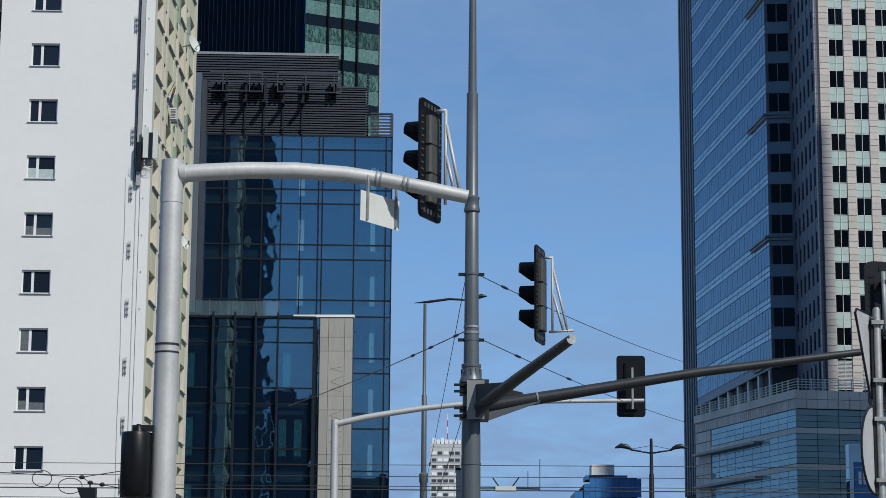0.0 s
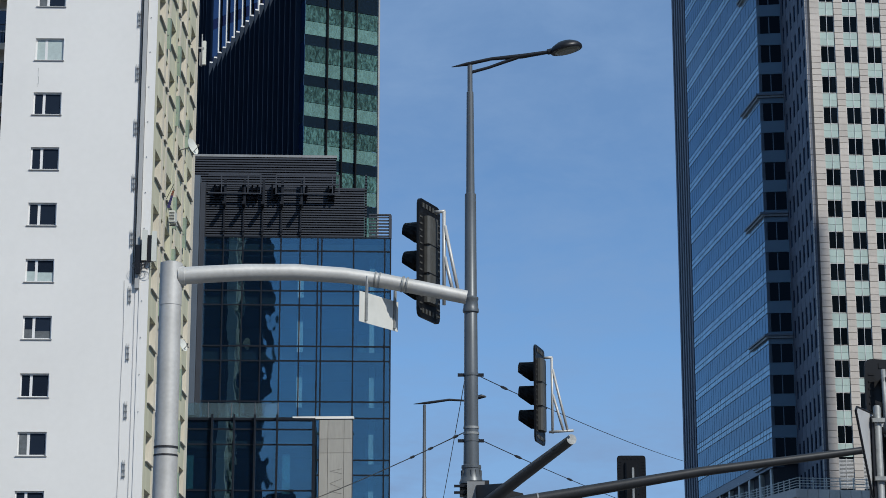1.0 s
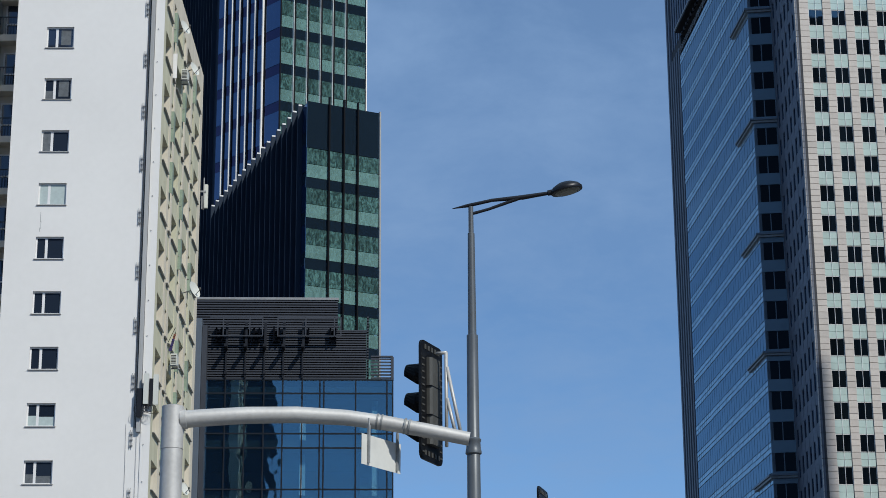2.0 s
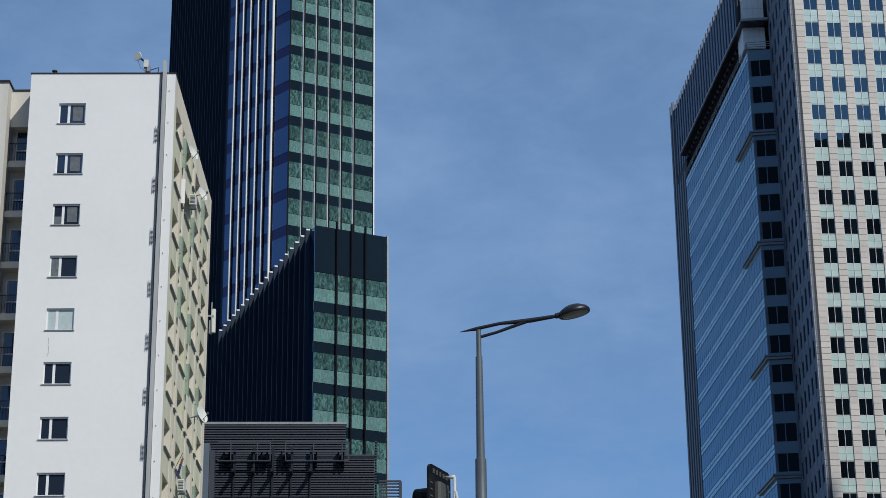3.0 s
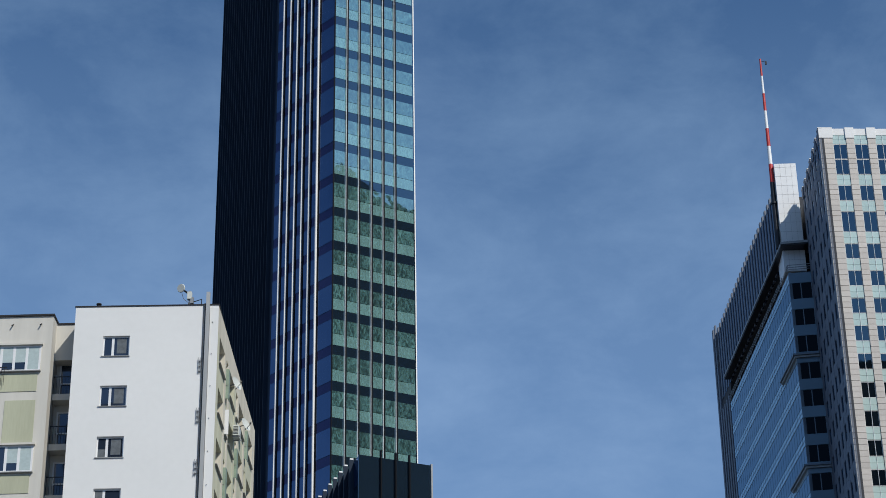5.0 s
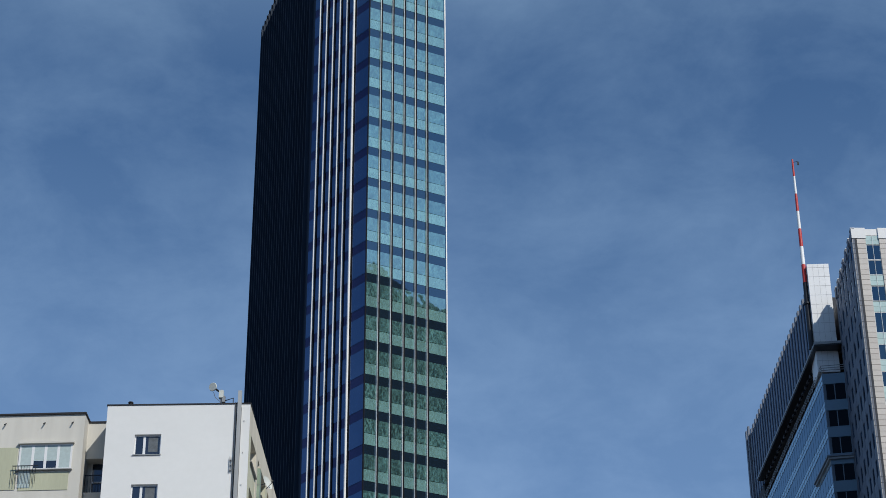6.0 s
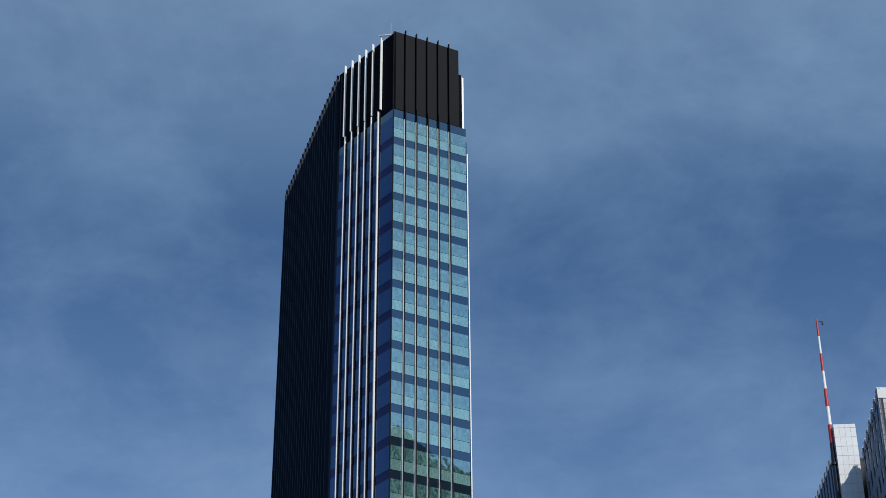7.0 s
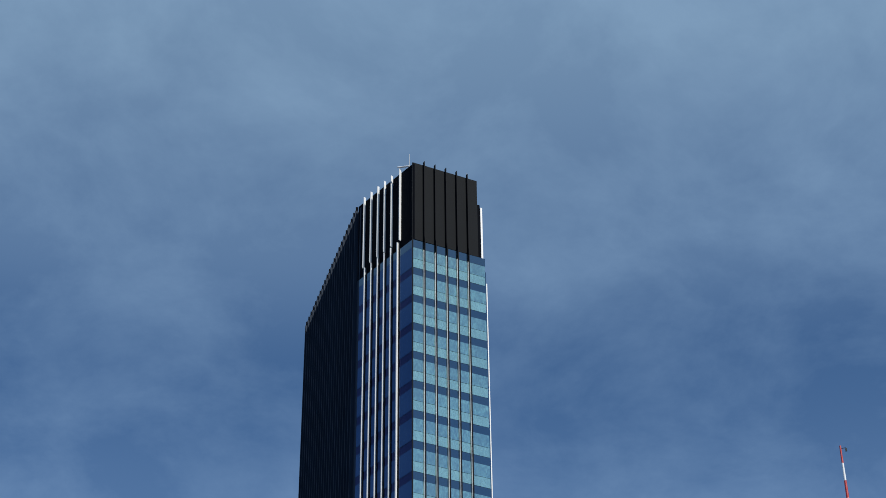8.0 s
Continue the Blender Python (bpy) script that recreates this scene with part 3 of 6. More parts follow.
wing_blinds = [mesh_of("blind", slab(a, b, 0.01, 0.016, z, 1.37), BLIND) for a, b, z in ((0.1, 0.66, 0.08), (0.8, 1.33, 0.5), (1.47, 2.0, 0.5), (2.14, 2.7, 0.08))]
low_light = mesh_of("door_light", slab(0.08, 0.68, 0.0, 0.045, -1.0, -0.055), BLIND)
# added lip whose shadow stands in for the window's recessed head
wing_shadow_lip = mesh_of("lintel", slab(-0.08, 2.88, -0.14, 0.05, 1.452, 1.56), CREAM)
green_w = mesh_of("sage_panel", slab(0, 2.9, 0.02, 0.06, 0, 2.4), SAGE)
wing_sill = mesh_of("window_sill", slab(-0.06, 2.86, -0.12, 0.05, -0.05, 0), SILL)
bm = bmesh.new()
for x0, x1, z0, z1 in ((0, 1.0, 0, 0.08), (0, 1.0, 1.97, 2.05), (0, 0.09, 0.08, 1.97), (0.72, 1.0, 0.08, 1.97), (0.09, 0.72, 0.8, 0.88)):
    box(bm, x0, x1, 1.6, 1.68, z0, z1)
door_frame = mesh_of("glazed_door", bm, PVC)
door_pane = mesh_of("pane", slab(0.09, 0.72, 1.64, 1.66, 0.08, 1.97), HOMEGLASS)
rail_me = mesh_of("railing", slab(0, 1.35, 1.04, 1.08, 1.0, 1.04), DARKSTEEL)
baluster_me = mesh_of("baluster", slab(0.02, 0.04, 1.05, 1.07, 0, 0.999), DARKSTEEL)


def railing(m):
    """A top rail with nine upright bars under it."""
    r = link("railing", rail_me, wing, m)
    for q in range(9):
        link("baluster", baluster_me, r, Matrix.Translation((q * 0.15, 0, 0)))


ledge_me = mesh_of("floor_slab", slab(0, 1.36, 0.95, 1.7, -0.35, 0), CREAM)
for k in range(16):
    z = 44.1 - k * FLOOR
    w = link("glazed_door", door_frame, wing, spot(WF, WW + 0.18, 0, z))
    link("pane", door_pane, w)
    railing(spot(WF, WW, 0, z))
    link("floor_slab", ledge_me, wing, spot(WF, WW, 0, z))
    if k % 2 == 0:
        for x in (WW - 3.32, WW - 9.4):
            zz = 45.05 - k * FLOOR
            w = link("window", wing_frame, wing, spot(WF, x, 0, zz))
            link("pane", wing_pane, w)
            link("window_sill", wing_sill, w)
            for q, me in enumerate(wing_blinds):
                if k % 4 != 2 or q != 1:
                    link("blind", me, w)
            link("door_light", low_light, w)
            link("lintel", wing_shadow_lip, w)
            link("sage_panel", green_w, wing, spot(WF, x - 2.98, 0, zz - 1.1))
            railing(spot(WF, x - 0.25, -1.2, zz - 0.85))
            link("sage_panel", green_s, wing, spot(WF, x + 0.1, 0, zz - 1.15))
            link("sage_panel", green_l, wing, spot(WF, x + 0.1, 0, zz - 4.0))
            b = link("glazed_door", door_frame, wing, spot(WF, x - 0.2, -1.6, zz - 3.9))
            link("pane", door_pane, b)
            railing(spot(WF, x - 0.4, -1.25, zz - 3.9))

# ---- glass office tower ----
TC, TR, TM, TL = (-15.39, 181.35), (-7.52, 185.65), (-22.15, 188.4), (-31.35, 212.1)
tower = thing("office_tower", (-18, 196, 0), "tall dark glass office tower with slim vertical fins", "tower")
part("body", prism(bmesh.new(), [(-15.2, 182.0), (-8.3, 185.8), (-14, 211), (-30.8, 211.6), (-21.7, 188.6)], 0, 144.0), BLACK, tower)
TF, TWID = face_of(TC, TR)
STEP, TOPZ = 3.78, 143.3
COLS = (0.0, 1.39, 2.78, 4.18, 5.5, 6.85, TWID)
meshes = {}
for a, b in zip(COLS, COLS[1:]):
    w = round(b - a - 0.08, 3)
    meshes[a] = (mesh_of("pane", slab(0.04, w + 0.04, 0, 0.08, 1.22, 2.75), TOWERGLASS), mesh_of("glass_panel", slab(0.04, w + 0.04, 0.01, 0.09, 0, 1.18), TOWERBLIND),
                 mesh_of("spandrel", slab(0.0, w + 0.08, 0.03, 0.1, -1.0, -0.03), NAVY))
for k in range(24):
    z = TOPZ - 2.75 - k * STEP
    for a in COLS[:-1]:
        for me in meshes[a]:
            link(me.name.split(".")[0], me, tower, spot(TF, a, 0, z))
part("glass_head", slab(0, TWID, 0.0, 0.1, TOPZ + 0.03, 144.4, TF), NAVY, tower)
fin_f = mesh_of("fin", slab(-0.045, 0.045, -0.32, -0.003, 55, 145.0), BLACKFIN)
fin_edge = mesh_of("fin_edge", slab(-0.105, -0.048, -0.18, -0.003, 55, 143.2), FINGREY)
for x in COLS[1:-1]:
    link("fin", fin_f, tower, spot(TF, x, 0, 0))
    link("fin_edge", fin_edge, tower, spot(TF, x, 0, 0), "pale strip beside the fin")
part("corner_trim", slab(-0.06, 0.05, -0.06, 0.06, 50, 144.5, TF), BLACKFIN, tower)
# chamfered face with pale fins
CF, CW = face_of(TM, TC)
CX = (0.0, 1.15, 2.35, 3.55, 4.75, 5.95, 7.2, CW)
cm = {}
for a, b in zip(CX, CX[1:]):
    cm[a] = (mesh_of("pane", slab(a + 0.03, b - 0.03, 0, 0.08, 0, 2.75), BLUEGLASS), mesh_of("spandrel", slab(a, b, 0.02, 0.1, -1.0, -0.03), VIOLET))
for k in range(24):
    z = TOPZ - 2.75 - k * STEP
    for a in CX[:-1]:
        for me in cm[a]:
            link(me.name.split(".")[0], me, tower, spot(CF, 0, 0, z))
part("glass_head", slab(0, CW, 0.0, 0.1, TOPZ + 0.03, 144.4, CF), NAVY, tower)
fin_c = mesh_of("fin", slab(-0.042, 0.042, -0.22, -0.003, 45, 145.4), FIN)
fin_e = mesh_of("fin", slab(-0.065, 0.065, -0.24, -0.003, 45, 145.4), FIN)
fin_back = mesh_of("fin_backing", slab(0.067, 0.27, -0.05, -0.003, 45, 145.4), BLACKFIN)
for x in CX[1:-1]:
    link("fin_backing", fin_back, tower, spot(CF, x, 0, 0))
    link("fin", fin_c if x < 7 else fin_e, tower, spot(CF, x, 0, 0), "pale aluminium fin")
# dark long face
DF, DW = face_of(TL, TM)
part("dark_cladding", slab(0, DW, 0.0, 0.4, 40, 155.2, DF), NAVYCLAD, tower)
fin_d = mesh_of("fin", slab(-0.06, 0.06, -0.4, -0.003, 40, 155.4), NAVYCLAD)
cap_d = mesh_of("fin_tip", slab(-0.06, 0.06, -0.3, 0.0, 155.4, 156.0), BLACK)
n = 22
for k in range(n):
    f = link("fin", fin_d, tower, spot(DF, DW * k / n, 0, 0))
    link("fin_tip", cap_d, f)
part("back_fin", slab(-0.4, -0.15, 0.6, 1.2, 40, 132, DF), BLACKFIN, tower)
# pale fins past the far corner
part("edge_fin", slab(TWID + 0.16, TWID + 0.42, 0.45, 0.95, 55, 141.3, TF), FIN, tower, "pale aluminium fin")
part("side_glass", slab(TWID - 0.02, TWID + 0.14, 0.12, 0.7, 55, 142.6, TF), NAVY, tower)
# crown
part("crown_body", prism(bmesh.new(), [(-15.25, 181.9), (-8.4, 185.6), (-14, 211), (-30.8, 211.6), (-22.0, 188.7)], 144.0, 155.3), BLACK, tower)
K1, KW = face_of((-15.39, 181.35), (-8.18, 185.4))
gap = KW / 6
panel = mesh_of("crown_panel", slab(0.02, gap - 0.02, 0.1, 0.3, 144.6, 155.8), CROWN)
fin_k = mesh_of("fin", slab(-0.04, 0.04, -0.25, 0.098, 144.6, 156.15), BLACKFIN)
for k in range(6):
    link("crown_panel", panel, tower, spot(K1, k * gap, 0, 0))
    if k:
        link("fin", fin_k, tower, spot(K1, k * gap, 0, 0))
K2, KW2 = face_of((-22.5, 188.75), (-15.39, 181.35))
fin_w = mesh_of("fin", slab(-0.035, 0.035, -0.2, 0.098, 145.6, 156.1), FIN)
part("crown_panel", slab(0, KW2, 0.1, 0.3, 144.6, 155.6, K2), BLACK, tower)
for x in (1.3, 2.6, 3.9, 5.15, 6.45, 8.0):
    link("fin", fin_w, tower, spot(K2, x, 0, 0), "pale aluminium fin")
part("edge_fin", slab(KW + 0.62, KW + 0.85, 0.6, 0.9, 144.6, 152.4, K1), FIN, tower)
part("crown_side", slab(KW + 0.02, KW + 0.6, 0.7, 1.2, 144.4, 152.8, K1), BLACK, tower)
aer2 = thing("roof_mast", (-16.2, 182.6, 155.6), "thin pale roof mast and cleaning arm on the tower crown", "mast")
part("rod", tube(bmesh.new(), [(-15.9, 182.6, 155.3), (-15.9, 182.6, 158.0)], 0.035, 6), GREYSTEEL, aer2)
part("arm", tube(bmesh.new(), [(-15.9, 182.6, 156.2), (-17.3, 182.9, 156.35)], 0.1, 6), FIN, aer2)
part("rod", tube(bmesh.new(), [(-9.4, 185.6, 155.3), (-9.4, 185.6, 157.2)], 0.03, 6), GREYSTEEL, aer2)

# ---- lower slab of the tower ----
LC, LR, LL = (-12.05, 170.8), (-5.78, 174.0), (-23.6, 200.7)
low = thing("office_slab", (-12, 185, 0), "dark glass office slab with vertical fins and teal panels", "building")
part("body", prism(bmesh.new(), [(-11.0, 158.4), (-5.7, 161.2), (-7.6, 176), (-15.6, 180.2), (-21.4, 185.4)], 0, 62.6), BLACK, low)
LF, LW = face_of(LC, LR)
NEAR = Matrix.Translation(EYE) @ Matrix.Scale(0.925, 4) @ Matrix.Translation(-Vector(EYE))
LF = NEAR @ LF
LX = (0.0, 2.1, 3.52, 4.88, LW)
LSTEP, LTOP = 3.71, 63.9
lm = {}
for a, b in zip(LX, LX[1:]):
    lm[a] = (mesh_of("pane", slab(a + 0.04, b - 0.04, 0, 0.08, 1.25, 2.7), TOWERGLASS), mesh_of("glass_panel", slab(a + 0.04, b - 0.04, 0.01, 0.09, 0, 1.21), TOWERBLIND),
             mesh_of("spandrel", slab(a, b, 0.03, 0.1, -0.98, -0.03), NAVY), mesh_of("glass_head", slab(a + 0.02, b - 0.02, 0.0, 0.1, 2.75, 7.1), NAVY))
for k in range(9):
    z = LTOP - 2.7 - k * LSTEP
    for a in LX[:-1]:
        for me in lm[a][:4 if k == 0 else 3]:
            link(me.name.split(".")[0], me, low, spot(LF, 0, 0, z))
fin_l = mesh_of("fin", slab(-0.055, 0.055, -0.3, -0.003, 30, 68.9), BLACKFIN)
for x in LX[1:-1]:
    link("fin", fin_l, low, spot(LF, x, 0, 0))
part("edge_fin", slab(LW, LW + 0.14, -0.15, 0.3, 30, 68.4, LF), GREYSTEEL, low)
GF, GW = face_of(LL, LC)
GF = NEAR @ GF
part("dark_cladding", slab(0, GW - 1.4, 0.0, 0.3, 20, 68.0, GF), NAVYCLAD, low)
part("return_frame", slab(GW - 1.4, GW - 0.25, 0.05, 0.3, 20, 68.2, GF), MULLION, low)
for k in range(13):
    zr = 68.1 - k * LSTEP
    part("return_glass", slab(GW - 1.36, GW - 0.04, 0.02, 0.05, zr - 2.6, zr, GF), BLUEGLASS, low)
    part("return_glass", slab(GW - 1.36, GW - 0.04, 0.02, 0.05, zr - LSTEP + 0.06, zr - 2.66, GF), NAVY, low)
fin_g = mesh_of("fin", slab(-0.08, 0.08, -0.4, -0.003, 20, 68.3), NAVYCLAD)
cap_g = mesh_of("fin_tip", prism(bmesh.new(), [(-0.07, -0.34), (0.07, -0.34), (0.07, -0.02)], 68.3, 68.44), FINGREY)
for k in range(19):
    f = link("fin", fin_g, low, spot(GF, 0.4 + k * (GW - 1.9) / 18, 0, 0))
    link("fin_tip", cap_g, f, None, "pale metal fin tip")

# ---- glazed podium ----
pod = thing("office_podium", (-10, 143, 0), "blue mirrored glass office podium with dark louvred plant screens", "building")
PF, PW = face_of((-15.95, 136.2), (-3.56, 136.72))


def wedge(x0, x1, y0, y1, z0, z1):
    """A storey piece in plan, whose far end slants with the podium's flank."""
    k = 0.16 if x0 > 0 else 0.0
    bm = prism(bmesh.new(), [(x0 - k * (y0 - 0.1), y0), (x1 - 0.16 * (y0 - 0.1), y0), (x1 - 0.16 * (y1 - 0.1), y1), (x0 - k * (y1 - 0.1), y1)], z0, z1)
    bm.transform(PF)
    return bm


PX = (-1.2, 1.05, 2.37, 3.66, 4.94, 6.25, 7.45, 7.72, 9.88, 12.0, PW)
PZ = (34.6, 33.65, 30.87, 29.89, 27.07, 26.07, 23.31, 22.2, 19.4, 18.4, 15.7, 14.7, 11.9, 10.9, 8.1, 7.0, 4.0, 0.0)
for x0, x1 in zip(PX, PX[1:]):
    for z1, z0 in zip(PZ, PZ[1:]):
        link("pane", mesh_of("pane", slab(x0 + 0.05, x1 - 0.05, 0, 0.05, z0 + 0.05, z1 - 0.05), PODGLASS), pod, PF).visible_shadow = False
mul = mesh_of("mullion", slab(-0.042, 0.042, -0.06, 0.12, 0, 34.6), MULLION)
for x in PX:
    link("mullion", mul, pod, spot(PF, x, 0, 0))
tra = mesh_of("transom", slab(-1.2, PW, -0.03, 0.1, -0.05, 0.05), MULLION)
for z in PZ[:-1]:
    link("transom", tra, pod, spot(PF, 0, 0, z))
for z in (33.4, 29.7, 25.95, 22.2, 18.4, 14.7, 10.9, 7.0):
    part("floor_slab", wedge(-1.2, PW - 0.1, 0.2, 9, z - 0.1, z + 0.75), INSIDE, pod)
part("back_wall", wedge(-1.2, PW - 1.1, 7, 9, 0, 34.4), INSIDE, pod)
part("side_wall", wedge(PW - 0.15, PW - 0.02, 0.12, 9, 0, 34.6), MULLION, pod)
part("roof", wedge(-1.2, PW - 0.1, 0.12, 9, 34.4, 34.58), TAR, pod)
col_in = mesh_of("inner_column", slab(-0.2, 0.2, 0.8, 1.2, 2, 34), INCOL)
for x in (6.3, 11.2):
    link("inner_column", col_in, pod, spot(PF, x, 0, 0), "pale column behind the glass")
part("blade", slab(-1.25, -0.55, -1.2, 0.0, 22.2, 38.6, PF), STEELBLUE, pod, "grey metal blade")
part("blade", slab(-0.53, -0.2, -0.9, 0.0, 22.2, 38.2, PF), LOUVRE, pod)
# louvred plant screens
part("screen_back", slab(-1.2, 10.55, 0.3, 0.5, 34.6, 38.0, PF), BLACK, pod)
slat = mesh_of("louvre_slat", slab(-1.2, 10.6, 0.02, 0.28, -0.045, 0.045), LOUVRE)
for k in range(20):
    link("louvre_slat", slat, pod, spot(PF, 0, 0, 34.72 + k * 0.17))
part("screen_back", slab(-1.5, 8.55, 3.3, 3.5, 34.6, 41.0, PF), BLACK, pod)
slat2 = mesh_of("louvre_slat", slab(-1.5, 8.6, 3.0, 3.28, -0.05, 0.05), LOUVRE)
for k in range(17):
    link("louvre_slat", slat2, pod, spot(PF, 0, 0, 38.1 + k * 0.18))
part("screen_cap", slab(-1.5, 8.65, 2.95, 3.5, 41.08, 41.25, PF), GREYSTEEL, pod)
part("screen_cap", slab(-1.2, 10.65, -0.02, 0.5, 38.0, 38.1, PF), LOUVRE, pod)
slat3 = mesh_of("louvre_slat", slab(10.62, 10.75, 0.3, 1.6, -0.045, 0.045), LOUVRE)
for k in range(22):
    link("louvre_slat", slat3, pod, spot(PF, 0, 0, 34.9 + k * 0.2))
slat4 = mesh_of("louvre_slat", slab(10.9, PW, 0.02, 0.12, -0.05, 0.05), LOUVRE)
for k in range(7):
    link("louvre_slat", slat4, pod, spot(PF, 0, 0, 34.75 + k * 0.22))
part("screen_post", slab(PW - 0.14, PW + 0.06, -0.06, 0.2, 34.6, 36.2, PF), LOUVRE, pod)
part("screen_cap", slab(10.9, PW, -0.02, 0.2, 36.2, 36.3, PF), LOUVRE, pod)
# steel sign frame in front of the louvres
sf = thing("steel_sign_frame", (-11, 135.5, 34.6), "dark empty steel sign frame standing before the louvres", "sign frame")
for x in PX[1:6]:
    part("post", slab(x - 0.05, x + 0.05, -0.14, -0.02, 34.7, 38.6, PF), DARKSTEEL, sf)
    part("upright", slab(x - 0.02, x + 0.14, -0.42, -0.3, 36.75, 38.55, PF), DARKSTEEL, sf)
    part("strut", slab(x - 0.08, x + 0.12, -1.2, -0.14, 36.62, 36.82, PF), DARKSTEEL, sf)
    part("base_clip", slab(x - 0.09, x + 0.09, -0.2, -0.01, 34.95, 35.15, PF), DARKSTEEL, sf)
for a, b in ((-0.05, 3.52), (4.56, 8.85)):
    for z in (37.53, 38.18, 38.84):
        part("rail", slab(a, b, -0.55, -0.47, z - 0.035, z + 0.035, PF), LOUVRE, sf)
    for x in ((a + 0.9, a + 2.7, b) if a < 1 else (a, a + 1.9, b - 0.45, b)):
        part("upright", slab(x - 0.035, x + 0.035, -0.55, -0.47, 37.5, 38.87, PF), LOUVRE, sf)
for x in (0.6, 2.5, 3.15, 4.5, 6.5, 8.35):
    for q in (-0.22, 0.14):
        part("lamp_bracket", slab(x + q - 0.05, x + q + 0.05, -0.4, -0.1, 37.15, 38.25, PF), BLACK, sf)
    for z in (37.25, 37.8):
        part("lamp_block", slab(x - 0.18, x + 0.16, -0.36, -0.18, z, z + 0.16, PF), BLACK, sf)

# entrance block and its concrete pylon
ent = thing("entrance_block", (-12, 134.5, 0), "dark glass entrance block with projecting fins", "building")
EF, EW = face_of((-16.25, 131.95), (-8.25, 132.29))
EX = (-0.4, 1.38, 2.79, 4.13, 5.55, 7.88)
EZ = (21.4, 20.82, 19.83, 16.87, 15.85, 12.95, 11.97, 9.03, 8.05, 5.1, 4.1, 0.0)
for x0, x1 in zip(EX, EX[1:]):
    for z1, z0 in zip(EZ, EZ[1:]):
        link("pane", mesh_of("pane", slab(x0 + 0.04, x1 - 0.04, 0, 0.05, z0 + 0.04, z1 - 0.04), PODGLASS), ent, EF).visible_shadow = False
for x in EX[1:]:
    part("fin", slab(x - 0.06, x + 0.06, -0.35, 0.1, 0, 21.75 if x < 6 else 21.38, EF), MULLION, ent)
for z in EZ[:-1]:
    part("transom", slab(-0.4, EW, -0.03, 0.1, z - 0.05, z + 0.05, EF), MULLION, ent)
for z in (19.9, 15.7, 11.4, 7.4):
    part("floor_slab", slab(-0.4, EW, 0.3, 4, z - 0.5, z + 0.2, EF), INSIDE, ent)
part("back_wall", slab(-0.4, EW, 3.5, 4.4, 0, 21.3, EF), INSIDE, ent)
part("end_wall", slab(7.94, EW, 0.0, 4.4, 0, 21.4, EF), MULLION, ent)
part("roof_edge", slab(-0.4, EW, -0.1, 4.5, 21.4, 21.55, EF), MULLION, ent)
for k in range(4):  # glass balustrade on the entrance roof
    part("rail_pane", slab(-0.4 + k * 1.5, 1.06 + k * 1.5, 0.2, 0.23, 21.6, 22.55, EF), RAILGLASS, ent, "clear glass balustrade pane").visible_shadow = False
    part("rail_post", slab(1.07 + k * 1.5, 1.11 + k * 1.5, 0.19, 0.25, 21.55, 22.6, EF), FRAMESTEEL, ent)
lit = mesh_of("inner_panel", slab(0, 0.5, 0.5, 0.7, 0, 2.6), TOWERBLIND)
for x, z in ((-0.3, 17.0), (-0.3, 12.5), (-0.3, 8.5), (5.9, 16.7), (5.7, 12.3), (6.7, 12.3)):
    link("inner_panel", lit, ent, spot(EF, x, 0, z))
pyl = thing("concrete_pylon", (-6.9, 134, 0), "grey concrete panel pylon beside the glass entrance", "pylon")
QF, QW = face_of((-8.02, 132.85), (-5.8, 132.75))
part("core", slab(0.02, QW - 0.08, 0.06, 0.6, 0, 21.55, QF), JOINT, pyl)
QZ = (21.57, 20.29, 19.38, 16.45, 15.55, 12.66, 11.75, 8.85, 7.95, 5.05, 4.15, 0.0)
QX = (0, 0.56, 1.61, QW - 0.08)
for x0, x1 in zip(QX, QX[1:]):
    for z1, z0 in zip(QZ, QZ[1:]):
        link("concrete_panel", mesh_of("concrete_panel", slab(x0 + 0.012, x1 - 0.012, 0, 0.05, z0 + 0.012, z1 - 0.012), CONCRETE), pyl, QF)
part("coping", slab(-1.75, QW, -0.06, 0.5, 21.6, 21.76, QF), FIN, pyl, "white metal coping")
for k, z in enumerate((18.2, 17.4, 16.9, 15.2, 14.3, 13.5, 12.1)):  # shallow carved marks down the middle panels
    for q in (-1, 1):
        bm = tube(bmesh.new(), [QF @ Vector((0.72, -0.004, z)), QF @ Vector((1.5, -0.004, z + 0.16 * q * (1 + k % 2)))], 0.014, 5)
        part("carved_mark", bm, CARVED, pyl)

# ---- stone and glass high-rise ----
hr = thing("stone_highrise", (52, 265, 0), "pale granite high-rise with dark paired windows and a blue glass wing", "tower")
S, N, G, GL = (45.1, 243.4), (45.1, 261.2), (42.0, 261.6), (38.2, 308.5)
part("core", prism(bmesh.new(), [(45.5, 243.9), (70, 245.4), (70, 275), (45.5, 275)], 0, 141.2), JOINT, hr)
AF, AW = face_of(S, (70.0, 245.0))
RISE = 3.96
WTOP = 124.62
LOWZ = 29.72
cols = [(1.8 + k * 2.93, 1.82) for k in range(6)]
# windows and pale spandrels
bm = bmesh.new()
for x0, x1, z0, z1 in ((0, 1.82, 0, 0.06), (0, 1.82, 2.14, 2.2), (0, 0.06, 0.06, 2.14), (1.76, 1.82, 0.06, 2.14), (0.87, 0.95, 0.06, 2.14)):
    box(bm, x0, x1, 0.14, 0.24, z0, z1)
wf = mesh_of("window_frame", bm, STONEWHITE)
wp = [mesh_of("pane", slab(a, b, 0.18, 0.22, 0.06, 2.14), DARKWIN) for a, b in ((0.06, 0.87), (0.95, 1.76))]
sp = mesh_of("spandrel", slab(0, 0.89, 0.12, 0.24, 0, 0.82), FRIT)
post = mesh_of("mullion", slab(0.89, 0.93, 0.06, 0.2, -2.2, 1.73), STONEWHITE)
rows = [WTOP - k * RISE for k in range(23)]
